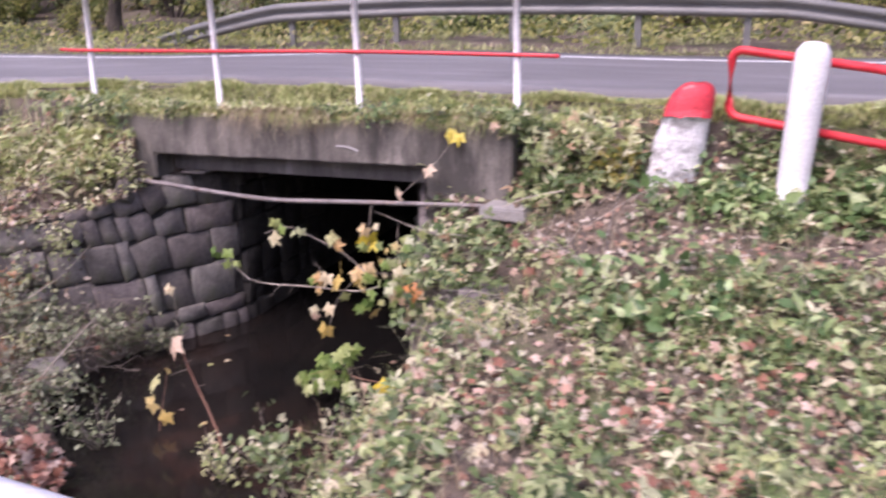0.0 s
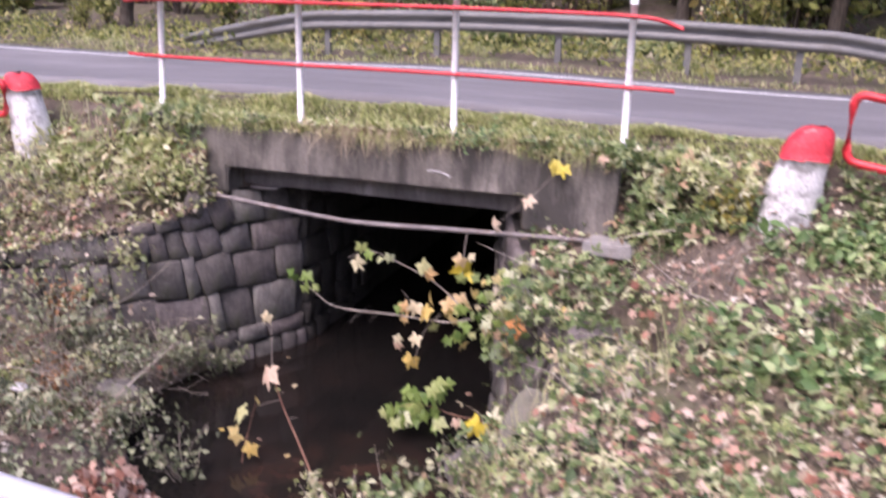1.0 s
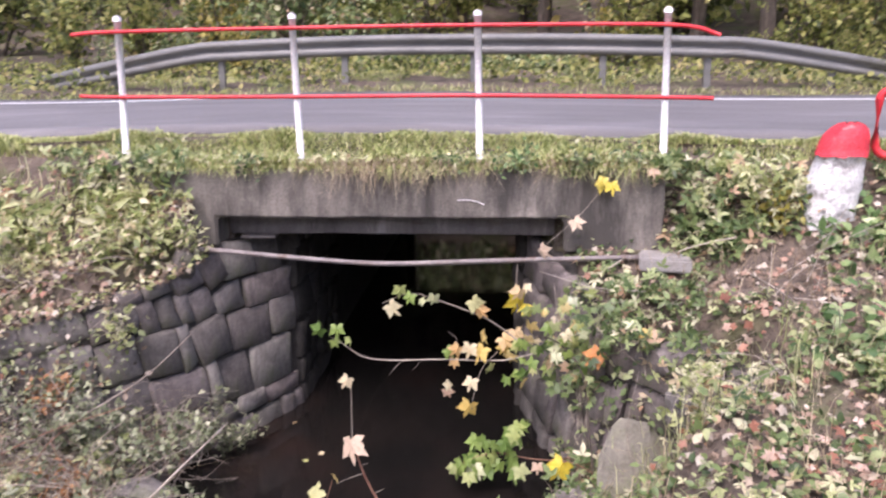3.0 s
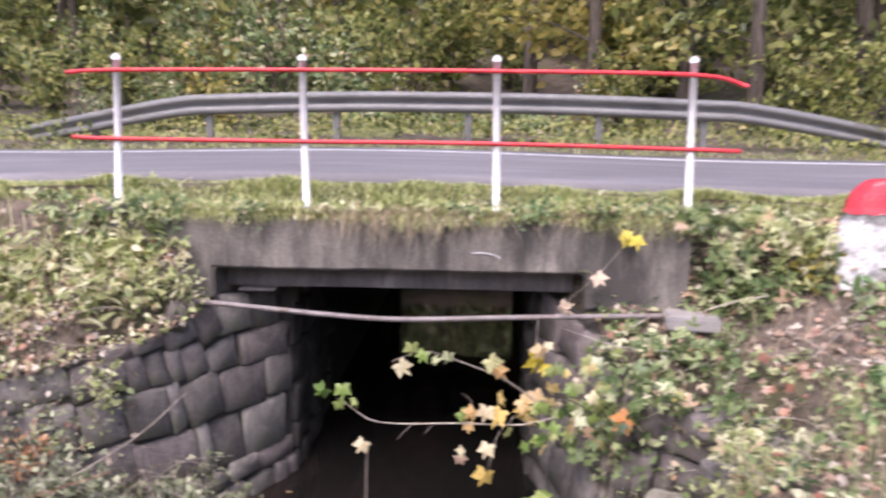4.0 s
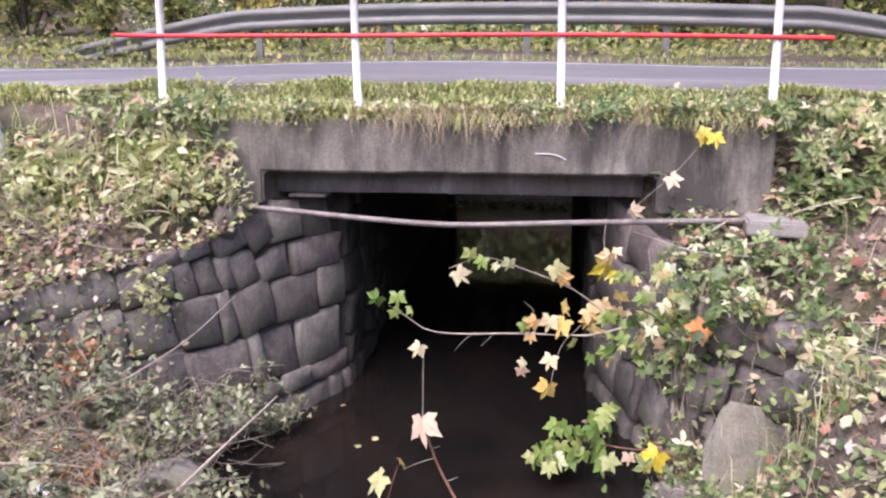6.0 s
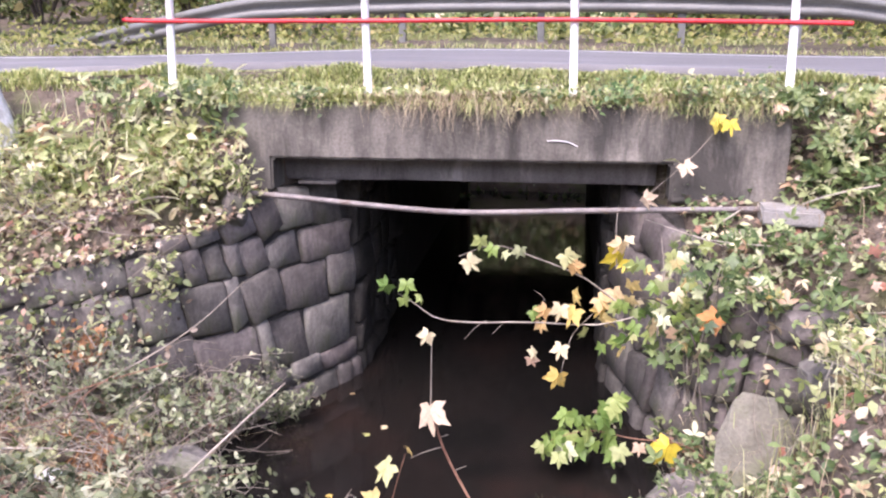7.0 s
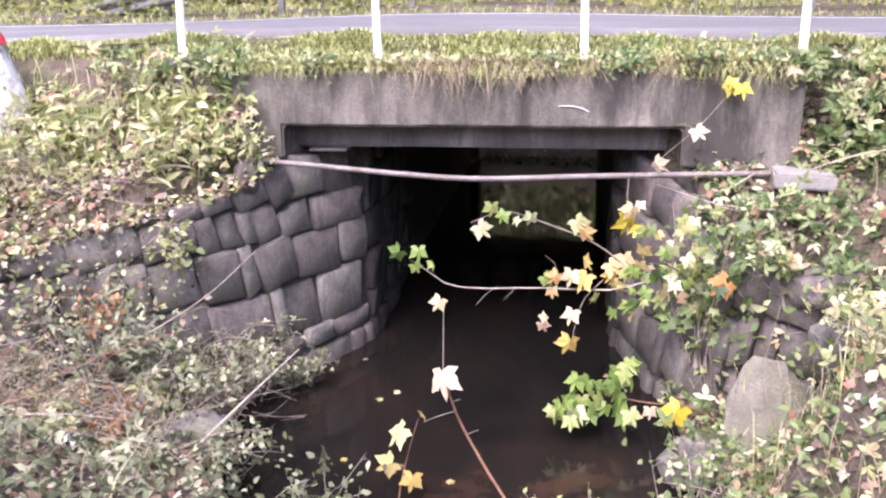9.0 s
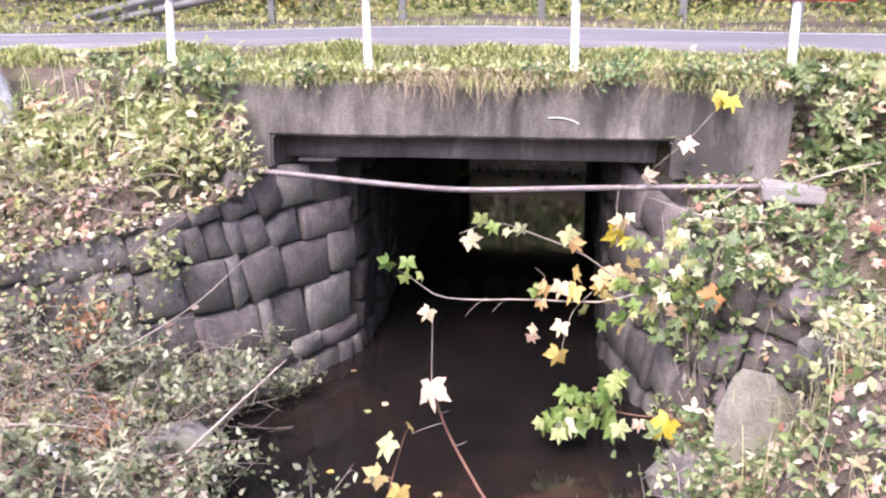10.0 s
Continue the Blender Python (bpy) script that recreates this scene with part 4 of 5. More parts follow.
# left bank
cover("leaf_litter", "fallen brown leaves and twigs on the bank", 6500, LEFT, (0.03, 0.075), L_LITTER, MAPLE, tall=0.04, tilt=0.5, seed=21, category="leaves")
cover("bramble_cover", "dull small bramble leaves on the steep bank", 3600, LEFT, (0.03, 0.075), L_GREY, tall=0.28, tilt=0.8, seed=22, keep=lambda x, y: patchy(5, 2.6, -0.1)(x, y) & (y < -1.0) & (np.hypot(x + 2.65, y + 2.25) > 0.26))
cover("bramble_cover", "three-parted bramble leaves on the lower bank", 1900, (-4.5, -1.3, -3.8, -1.2), (0.04, 0.085), L_GREY, THREE, tall=0.30, tilt=0.8, seed=27, keep=lambda x, y: patchy(6, 2.9, 0.0)(x, y) & (np.hypot(x + 2.65, y + 2.25) > 0.26), clump=0.14)
cover("pale_herbs", "pale yellow green herbs on the bank top", 2200, (-5.5, -1.6, -1.7, 0.1), (0.04, 0.10), L_HERB, tall=0.20, tilt=0.8, seed=23, keep=patchy(1, 3.0, 0.05))
cover("trefoil_herbs", "green three-parted leaves on the bank top", 1500, (-5.5, -1.6, -1.6, 0.1), (0.05, 0.11), L_HERB, THREE, tall=0.20, tilt=0.8, seed=28, keep=patchy(8, 3.2, 0.05), clump=0.13)
cover("narrow_herbs", "narrow pale leaves on the bank top", 800, (-3.6, -1.75, -0.72, -0.2), (0.10, 0.20), L_HERB, NARROW, tall=0.24, tilt=1.1, seed=24, keep=patchy(3, 3.0, 0.1))
cover("stream_plants", "small pale leaves at the water's edge", 3000, (-2.6, 0.5, -3.6, -1.2), (0.03, 0.065), L_GREY, tall=0.25, tilt=0.8, seed=25)
cover("leaf_pile", "heap of orange brown fallen leaves by the water", 1300, (-0.75, 0.45, -3.3, -2.4), (0.05, 0.10), L_RED, MAPLE, tall=0.12, tilt=0.6, seed=26, category="leaves")

# verge grass on the bridge and along both sides of the road
rng = np.random.default_rng(31)


def verge(n, x0, x1, y0, y1, rng):
    x, y = rng.uniform(x0, x1, n), rng.uniform(y0, y1, n)
    top = np.where(np.abs(x) < 2.4, -0.13 + (0.055 + hump(x)) * smoothstep((y - 0.1) / 0.4), height(x, y))
    p = np.stack([x, y, top], 1)
    return p[(np.abs(x) < 2.4) | (y > 0.22)]


p = verge(62000, -9, 8, -0.18, 0.66, rng)
stuff("verge_grass", blades("verge_grass", p, rng.uniform(0.025, 0.085, len(p)) * np.clip(0.65 + 0.8 * lump(p[:, 0], p[:, 1], 5.0), 0.4, 1.7) * np.where(p[:, 1] < 0.14, 1.9, 1.0), L_GRASS, 0.0062, 1.3), "short tufted grass on the bridge edge", "grass")
p = verge(2600, -2.3, 2.25, -0.21, 0.05, rng)
stuff("edge_leaves", many("edge_leaves", p + np.stack([0 * p[:, 0], 0 * p[:, 0], rng.uniform(-0.03, 0.10, len(p))], 1), rng.uniform(0.02, 0.06, len(p)), OVATE, L_HERB, (0, -0.4, 0.9), 0.7, rng), "small creeping leaves on the bridge edge", "plants")
x = np.concatenate([rng.normal(0.05, 0.30, 420), rng.uniform(-2.25, 2.2, 160), np.repeat(rng.uniform(-2.2, 2.1, 12), 30) + rng.normal(0, 0.05, 360)])
p = np.stack([x, rng.uniform(-0.19, -0.10, len(x)), np.full(len(x), -0.13) + rng.uniform(0, 0.06, len(x))], 1)
stuff("hanging_grass", blades("hanging_grass", p, rng.uniform(0.06, 0.18, len(p)) * (1 + 0.5 * np.exp(-(p[:, 0] / 0.5) ** 2)), L_DRY, 0.0032, 1.5, rng, 0.5, (0, -0.25, -1.75)), "dry grass hanging over the concrete beam", "grass")
p = verge(3000, -2.4, 2.4, -0.185, -0.05, rng)
stuff("overhanging_grass", blades("overhanging_grass", p, rng.uniform(0.05, 0.15, len(p)) * np.clip(0.8 + 0.8 * lump(p[:, 0], 0.0, 4.0), 0.25, 1.7), L_GRASS, 0.005, 1.1, rng, 0.5, (0, -0.35, -1.35)), "pale green grass leaning over the concrete beam", "grass")
p = on_ground(52000, -24, 20, 5.2, 9.5, keep=lambda x, y: (y > road_line(x) + 0.72) & ((y < road_line(x) + 1.4) | patchy(3, 1.6, 0.15)(x, y)), rng=rng)
stuff("far_verge_grass", blades("far_verge_grass", p, rng.uniform(0.03, 0.11, len(p)), L_GRASS, 0.006, 1.3, rng), "grass verge below the crash barrier", "grass")
p = on_ground(15000, -22, 18, 5.9, 10.5, keep=lambda x, y: (y > road_line(x) + 1.05) & patchy(11, 1.5, -0.35)(x, y), rng=rng)
stuff("far_verge_herbs", many("far_verge_herbs", p + np.stack([0 * p[:, 0], 0 * p[:, 0], rng.random(len(p)) ** 1.3 * (0.28 + 0.2 * lump(p[:, 0], p[:, 1], 1.9))], 1), rng.uniform(0.06, 0.15, len(p)), OVATE, L_WOOD, (0, -0.4, 0.8), 0.7, rng), "low weeds at the wood's edge", "plants")
p = on_ground(420, -6, -1.6, -0.9, 0.1, rng=rng)
stuff("bank_grass", blades("bank_grass", p, rng.uniform(0.12, 0.38, len(p)), L_HERB, 0.006, 0.8, rng), "long pale grass on the bank top", "grass")
p = on_ground(700, -4.8, -1.3, -3.5, -0.4, rng=rng)
stuff("dead_stalks", blades("dead_stalks", p, rng.uniform(0.12, 0.42, len(p)), L_DRY, 0.003, 1.9, rng, 0.9), "tangled dead stalks on the steep bank", "stalks")
p = on_ground(1100, 1.35, 6, -4.5, -0.5, rng=rng)
stuff("bank_stalks", blades("bank_stalks", p, rng.uniform(0.15, 0.42, len(p)), L_DRY, 0.003, 1.0, rng, 0.6), "thin dry stalks on the bank", "stalks")
p = on_ground(170, 1.75, 2.9, -2.1, -1.2, rng=rng)
stuff("water_edge_stalks", blades("water_edge_stalks", p, rng.uniform(0.25, 0.6, len(p)), L_HERB, 0.0035, 0.5, rng, 0.4), "slender pale green stalks at the water's edge", "stalks")


# ---- ivy on the beam's ends ----
def hanging_ivy(name, label, n, x0, x1, z0, z1, seed, material=L_GROUND):
    rng = np.random.default_rng(seed)
    x = rng.uniform(x0, x1, n)
    drop = rng.random(n) ** 1.4
    z = z1 - (z1 - z0) * drop * (0.6 + 0.4 * np.sin(x * 9.0 + seed))
    p = np.stack([x, rng.uniform(-0.27, -0.18, n), z], 1)
    return stuff(name, many(name, p, rng.uniform(0.05, 0.11, n), THREE, material, (0, -1, 0.35), 0.55, rng), label, "plants")


hanging_ivy("hanging_ivy", "ivy trailing over the end of the concrete beam", 170, 2.12, 2.75, -0.75, -0.02, 41)
hanging_ivy("hanging_ivy", "ivy and weeds trailing over the end of the concrete beam", 170, -2.9, -1.62, -0.70, 0.02, 42)
hanging_ivy("hanging_ivy", "yellowing creeper on the bank under the grass edge", 170, 2.4, 3.3, -0.85, -0.05, 43, L_HERB)


def wall_creeper(name, label, bottom, top, out, n, u0, u1, seed, material, size=(0.02, 0.06), depth=0.16):
    """Leaves trailing over a wall's face, denser toward its outer end."""
    rng = np.random.default_rng(seed)
    u = u0 + (u1 - u0) * rng.random(n) ** 0.6
    t = rng.beta(1.3, 1.1, n)
    keep = lump(u * 6.0 + seed, t * 6.0, 1.6) + 1.1 * (u - u0) / (u1 - u0) > 0.15
    p = np.array([wall_point(bottom, top, min(a, 0.999), b) for a, b in zip(u[keep], t[keep])])
    p = p + np.array(out)[None] * rng.uniform(0.0, depth, (len(p), 1)) + rng.normal(0, 0.03, (len(p), 3))
    p = p[p[:, 2] > WATER + 0.02]
    return stuff(name, many(name, p, rng.uniform(size[0], size[1], len(p)), OVATE, material, (out[0] * 0.5, -0.5, 0.7), 0.8, rng), label, "plants")


wall_creeper("wall_brambles", "dull bramble leaves trailing over the stone wall", *LEFT_WALL, (0.6, -0.8, 0.0), 1500, 0.40, 1.0, 44, L_GREY)
wall_creeper("wall_herbs", "pale herb leaves trailing over the stone wall", *LEFT_WALL, (0.6, -0.8, 0.0), 420, 0.45, 1.0, 50, L_HERB, (0.03, 0.08))
wall_creeper("wall_litter", "brown dead leaves caught on the stone wall", *LEFT_WALL, (0.6, -0.8, 0.0), 420, 0.42, 1.0, 45, L_LITTER, (0.03, 0.08))
wall_creeper("wall_leaves", "light green leaves trailing over the stone wall", *RIGHT_WALL, (-0.6, -0.8, 0.0), 700, 0.3, 1.0, 46, L_GROUND, (0.03, 0.09))


def wall_top(name, label, top, back, n, seed, material, template, size, u0=0.2, wide=0.5):
    """Leaves and litter along a wall's top and on the ledge behind it."""
    rng = np.random.default_rng(seed)
    u = rng.uniform(u0, 0.999, n)
    p = np.array([wall_point(top, top, a, 0.0) for a in u]) + np.array(back)[None] * rng.uniform(-0.12, wide, (n, 1))
    p[:, 2] = np.maximum(p[:, 2], height(p[:, 0], p[:, 1])) + rng.random(n) ** 2 * 0.09 + 0.005
    return stuff(name, many(name, p, rng.uniform(size[0], size[1], n), template, material, (0, -0.3, 0.9), 0.55, rng), label, "plants")


wall_top("ledge_litter", "fallen brown leaves on the ledge above the wall", LEFT_WALL[1], (-0.6, 0.75, 0.0), 800, 54, L_LITTER, MAPLE, (0.03, 0.07))
wall_top("ledge_plants", "pale leaves on the ledge above the wall", LEFT_WALL[1], (-0.6, 0.75, 0.0), 900, 55, L_HERB, OVATE, (0.025, 0.08))
wall_top("ledge_plants", "green leaves on the ledge above the wall", RIGHT_WALL[1], (0.6, 0.7, 0.0), 600, 56, L_GROUND, OVATE, (0.03, 0.08), 0.25, 0.4)


def dead_twigs(name, label, n, lo, hi, seed, material=M_TWIG):
    """A tangle of thin dead twigs."""
    rng = np.random.default_rng(seed)
    made = []
    for _ in range(n):
        x, y = rng.uniform(lo[0], hi[0]), rng.uniform(lo[1], hi[1])
        z = max(float(height(x, y)), WATER)
        a, ln = rng.uniform(-1.2, 4.0), rng.uniform(0.2, 0.9)
        d = np.array([math.cos(a), -0.35 * rng.random(), rng.uniform(0.05, 0.75)])
        s = np.array([x, y, z + rng.uniform(-0.02, 0.12)])
        e = s + d * ln
        made.append((smooth_path([s, (s + e) / 2 + rng.normal(0, 0.05, 3) + [0, 0, 0.05], e], 7), np.linspace(0.0042, 0.0018, 7)))
        q = made[-1][0][4]
        made.append((smooth_path([q, q + rng.normal(0, 0.09, 3), q + rng.normal(0, 0.16, 3)], 4), np.linspace(0.003, 0.0015, 4)))
    return stuff(name, tubes(name, made, material, 4), label, "twigs")


dead_twigs("dead_twigs", "tangle of thin dead twigs on the steep bank", 260, (-3.5, -2.2), (-1.5, -0.8), 47)
dead_twigs("dead_twigs", "reddish dead bramble stems on the bank", 18, (-3.4, -2.2), (-1.6, -1.0), 48, M_REDTWIG)
dead_twigs("dead_twigs", "pale dead stalks on the stream bank", 22, (1.6, -2.2), (3.4, -0.7), 49, M_PALE)


# ---- shrubs and saplings at the water ----
def leaf_part(mat, at, size, parent, rng, template=MAPLE, face=(0, -1, 0.35), tilt=0.5, name="leaf", label=""):
    """One leaf with its thickness of curl, as a piece of its own."""
    tv, tf = template
    fr = turned(1, face, tilt, rng)[0]
    v = np.array(tv) * size
    v[:, 2] += (np.abs(v[:, 0]) ** 1.5) * rng.uniform(-1.5, 1.5)
    me = mesh_of(name, v, tf, mat)
    ob = part(name, me, None, parent, label)
    # hangs by its stalk, the tip downward
    y = Vector((rng.normal(0, 0.6), rng.normal(-0.3, 0.3), -1.0)).normalized()
    z = Vector(fr[2]) - y * Vector(fr[2]).dot(y)
    z.normalize()
    m = Matrix((y.cross(z), y, z)).transposed().to_4x4()
    m.translation = Vector(at)
    ob.matrix_world = m
    return ob


def twig_set(name, paths, r0, r1, material, parent, label=""):
    for p in paths:
        part(name, tubes(name, [(smooth_path(p, 14), np.linspace(r0, r1, 14))], material, 6), None, parent, label)


def maple_sapling():
    rng = np.random.default_rng(51)
    th = thing("maple_sapling", "young maple with yellow and green leaves over the water", "sapling", (0, 0, 0))
    root = (1.66, -1.12, -2.30)
    joint = (1.10, -0.68, -1.42)
    twig_set("stem", [[root, (1.62, -1.02, -1.95), (1.56, -0.90, -1.55), (1.34, -0.76, -1.36), joint]], 0.010, 0.005, M_BARK, th, "dark thin stem")
    twig_set("branch", [[joint, (0.85, -0.65, -1.25), (0.55, -0.62, -1.14), (0.25, -0.6, -1.06), (0.0, -0.55, -1.16)]], 0.006, 0.003, M_TWIG, th)
    twig_set("branch", [[(1.2, -0.72, -1.5), (0.95, -0.68, -1.58), (0.5, -0.65, -1.59), (0.1, -0.62, -1.62), (-0.15, -0.62, -1.60), (-0.30, -0.62, -1.5), (-0.42, -0.64, -1.42)]], 0.007, 0.003, M_PALE, th)
    twig_set("branch", [[(0.93, -0.68, -1.5), (0.8, -0.7, -1.65), (0.74, -0.75, -1.85), (0.73, -0.8, -1.95)]], 0.004, 0.002, M_TWIG, th)
    twig_set("branch", [[(0.2, -0.62, -1.6), (0.12, -0.62, -1.66), (0.05, -0.64, -1.74)], [(0.5, -0.64, -1.56), (0.6, -0.63, -1.44), (0.53, -0.63, -1.36)], [(0.33, -0.63, -1.6), (0.24, -0.63, -1.70)]], 0.003, 0.0015, M_TWIG, th)
    gold = [(0.02, -0.5, -1.22, 0.15), (0.70, -0.65, -1.12, 0.15), (0.76, -0.66, -1.18, 0.12), (0.84, -0.68, -1.50, 0.17), (0.72, -0.7, -1.46, 0.14), (0.93, -0.66, -1.42, 0.15),
            (0.64, -0.66, -1.50, 0.12), (0.97, -0.68, -1.55, 0.13), (0.80, -0.62, -1.38, 0.13), (0.74, -0.72, -1.74, 0.13), (0.73, -0.8, -1.92, 0.16), (0.50, -0.66, -1.80, 0.10),
            (1.16, -0.66, -1.76, 0.12), (1.05, -0.62, -1.36, 0.14), (1.18, -0.64, -1.30, 0.12), (0.58, -0.64, -1.60, 0.10), (0.90, -0.7, -1.62, 0.11), (1.0, -0.64, -1.48, 0.11)]
    for x, y, z, s in gold:
        leaf_part(L_MAPLE, (x, y, z + s * 0.4), s, th, rng)
    for x, y, z, s in [(1.10, -0.62, -1.10, 0.19), (1.16, -0.6, -1.16, 0.12)]:
        leaf_part(L_YELLOW, (x, y, z + s * 0.4), s, th, rng, label="bright yellow leaf")
    for x, y, z, s in [(0.16, -0.62, -1.02, 0.12), (0.26, -0.64, -1.07, 0.11), (0.44, -0.64, -1.08, 0.11), (0.36, -0.62, -1.12, 0.08), (-0.46, -0.66, -1.38, 0.14), (-0.36, -0.64, -1.34, 0.13), (-0.40, -0.66, -1.46, 0.10),
                       (0.50, -0.66, -1.52, 0.11), (1.0, -0.66, -1.74, 0.10), (-0.28, -0.63, -1.44, 0.09)]:
        leaf_part(L_GREENM, (x, y, z + s * 0.4), s, th, rng, label="green leaf")
    leaf_part(L_PINK, (0.50, -0.66, -1.82), 0.10, th, rng, label="faded pink leaf")
    for i in range(44):
        t = rng.random()
        at = (1.08 + 0.50 * t + rng.normal(0, 0.05), -0.72 + rng.normal(0, 0.08), -1.66 + 0.72 * rng.random())
        leaf_part(L_GREENM if i % 3 else L_MAPLE, at, rng.uniform(0.07, 0.13), th, rng)
    twig_set("branch", [[(1.35, -0.8, -1.6), (1.38, -0.7, -1.2), (1.36, -0.6, -0.95)]], 0.005, 0.002, M_TWIG, th)
    # the low green spray
    twig_set("branch", [[root, (1.5, -1.1, -2.22), (1.2, -1.1, -2.20), (0.9, -1.1, -2.16), (0.62, -1.12, -2.26)]], 0.006, 0.002, M_REDTWIG, th)
    for i in range(34):
        t = rng.random()
        x, z = 0.60 + 0.52 * t, -2.26 + 0.36 * t * rng.random() + 0.05 * rng.normal()
        leaf_part(L_GREENM, (x, -1.1 + rng.normal(0, 0.06), z + 0.05), rng.uniform(0.09, 0.15), th, rng, face=(0, -0.7, 0.8), tilt=0.5)
    leaf_part(L_YELLOW, (1.46, -1.12, -2.16), 0.20, th, rng, label="large pale yellow leaf")
    leaf_part(L_PINK, (1.24, -1.12, -2.20), 0.10, th, rng, label="faded pink leaf")
    leaf_part(L_ORANGE, (1.72, -1.0, -1.34), 0.17, th, rng, label="orange leaf")
    leaf_part(L_MAPLE, (2.05, -0.95, -1.18), 0.15, th, rng)


maple_sapling()


def seedling():
    """The thin stem in front, with one pale leaf half way up and one at its tip."""
    rng = np.random.default_rng(52)
    base = Vector((0.62, -2.30, -2.78))
    th = thing("maple_seedling", "thin bare stem with pale fallen-ready maple leaves", "sapling")
    twig_set("stem", [[tuple(base), (0.42, -2.05, -2.48), (0.24, -1.93, -2.25), (0.08, -1.9, -1.95), (0.0, -1.9, -1.68)]], 0.011, 0.006, M_REDTWIG, th)
    twig_set("stem", [[(0.0, -1.9, -1.68), (0.005, -1.9, -1.45), (0.01, -1.9, -1.24)]], 0.004, 0.003, M_TWIG, th)
    twig_set("branch", [[(0.06, -1.9, -1.92), (-0.04, -1.9, -1.96), (-0.12, -1.9, -2.0)], [(0.05, -1.9, -1.86), (0.10, -1.9, -1.84)], [(0.14, -1.9, -2.06), (0.2, -1.88, -2.04)]], 0.003, 0.002, M_TWIG, th)
    leaf_part(L_PINK, (0.0, -1.92, -1.60), 0.20, th, rng, label="pale cream leaf")
    leaf_part(L_MAPLE, (0.01, -1.92, -1.20), 0.10, th, rng, label="small yellow leaf")
    twig_set("branch", [[(-0.30, -1.95, -2.70), (-0.26, -1.92, -2.4), (-0.2, -1.9, -2.15), (-0.15, -1.9, -1.98)]], 0.005, 0.003, M_REDTWIG, th)
    for x, z, s in [(-0.20, -2.06, 0.17), (-0.27, -2.30, 0.16), (-0.18, -2.36, 0.14), (-0.14, -1.97, 0.08)]:
        leaf_part(L_MAPLE, (x, -1.92, z + 0.06), s, th, rng)


seedling()


def creeper_leaves():
    rng = np.random.default_rng(53)
    th = thing("creeper", "thin creeper with a few bright yellow leaves on the beam", "creeper")
    twig_set("stem", [[(1.86, -0.20, -0.10), (1.74, -0.24, -0.28), (1.60, -0.25, -0.46), (1.48, -0.26, -0.58), (1.30, -0.28, -0.74)]], 0.004, 0.002, M_TWIG, th)
    for x, z, s in [(1.70, -0.20, 0.13), (1.80, -0.20, 0.13), (1.75, -0.17, 0.10)]:
        leaf_part(L_YELLOW, (x, -0.26, z), s, th, rng, label="bright yellow leaf")
    leaf_part(L_PINK, (1.50, -0.28, -0.50), 0.13, th, rng, label="pale cream leaf")
    leaf_part(L_PINK, (1.23, -0.36, -0.72), 0.14, th, rng, label="pale cream leaf")
    leaf_part(L_PINK, (2.12, -0.26, -0.10), 0.10, th, rng, label="pale cream leaf")


creeper_leaves()


def shrub(name, label, base, spread, tall, n_stems, n_leaves, size, leaf_mat, seed, lean=(0, 0, 0), twig=M_TWIG, template=OVATE, r=0.006):
    """Several thin stems that fork, with leaves along their upper parts."""
    rng = np.random.default_rng(seed)
    th = thing(name, label, "shrub", base)
    paths, spots = [], []
    for _ in range(n_stems):
        a = rng.uniform(0, 2 * np.pi)
        top = np.array([math.cos(a) * spread * rng.uniform(0.3, 1), math.sin(a) * spread * rng.uniform(0.3, 1), tall * rng.uniform(0.55, 1)]) + np.array(lean) * rng.uniform(0.5, 1)
        st = np.array([rng.normal(0, spread * 0.15), rng.normal(0, spread * 0.15), -0.08])
        mid = st + (top - st) * 0.5 + rng.normal(0, spread * 0.12, 3)
        path = smooth_path([st, mid, top], 10)
        paths.append((path, np.linspace(r, r * 0.3, 10)))
        spots.append(path[3:])
        for k in (4, 6, 8):
            q = path[k] + rng.normal(0, spread * 0.28, 3) * [1, 1, 0.6]
            tw = smooth_path([path[k], (path[k] + q) / 2 + rng.normal(0, 0.02, 3), q], 5)
            paths.append((tw, np.linspace(r * 0.5, r * 0.2, 5)))
            spots.append(tw[1:])
    part("branchwork", tubes("branchwork", paths, twig, 5), None, th)
    s = np.concatenate(spots)
    p = s[rng.integers(0, len(s), n_leaves)] + rng.normal(0, size[1] * 0.55, (n_leaves, 3))
    part("foliage", many("foliage", p, rng.uniform(size[0], size[1], n_leaves), template, leaf_mat, (0, -0.45, 0.8), 0.65, rng), None, th)
    return th


shrub("shrub", "light leafy shrub in front of the stone wall", (1.62, -0.75, -2.0), 0.40, 1.15, 16, 300, (0.05, 0.115), L_GROUND, 61, (0.1, 0.1, 0), template=MAPLE)
shrub("shrub", "light leafy shrub on the bank beside the wall", (2.1, -0.95, -1.45), 0.45, 0.62, 12, 280, (0.05, 0.11), L_GROUND, 62, template=THREE)
shrub("shrub", "thin shrub with pale green leaves at the water", (2.42, -1.6, -1.85), 0.34, 0.75, 11, 260, (0.045, 0.10), L_HERB, 63, template=THREE)
shrub("shrub", "straggling weeds on the bank by the water", (1.45, -1.85, -2.35), 0.30, 0.42, 10, 220, (0.03, 0.065), L_GROUND, 64)
shrub("bramble", "dull green bramble over the stone wall", (-1.75, -1.45, -2.15), 0.45, 0.45, 12, 380, (0.03, 0.065), L_GREY, 65, (0.25, -0.1, 0))
shrub("bramble", "dull green bramble at the water's edge", (-1.45, -1.95, -2.4), 0.4, 0.36, 11, 380, (0.03, 0.065), L_GREY, 66, (0.2, 0, 0))
shrub("bramble", "tangled bramble on the steep bank", (-2.35, -1.6, -1.95), 0.5, 0.55, 12, 300, (0.03, 0.065), L_GREY, 67)
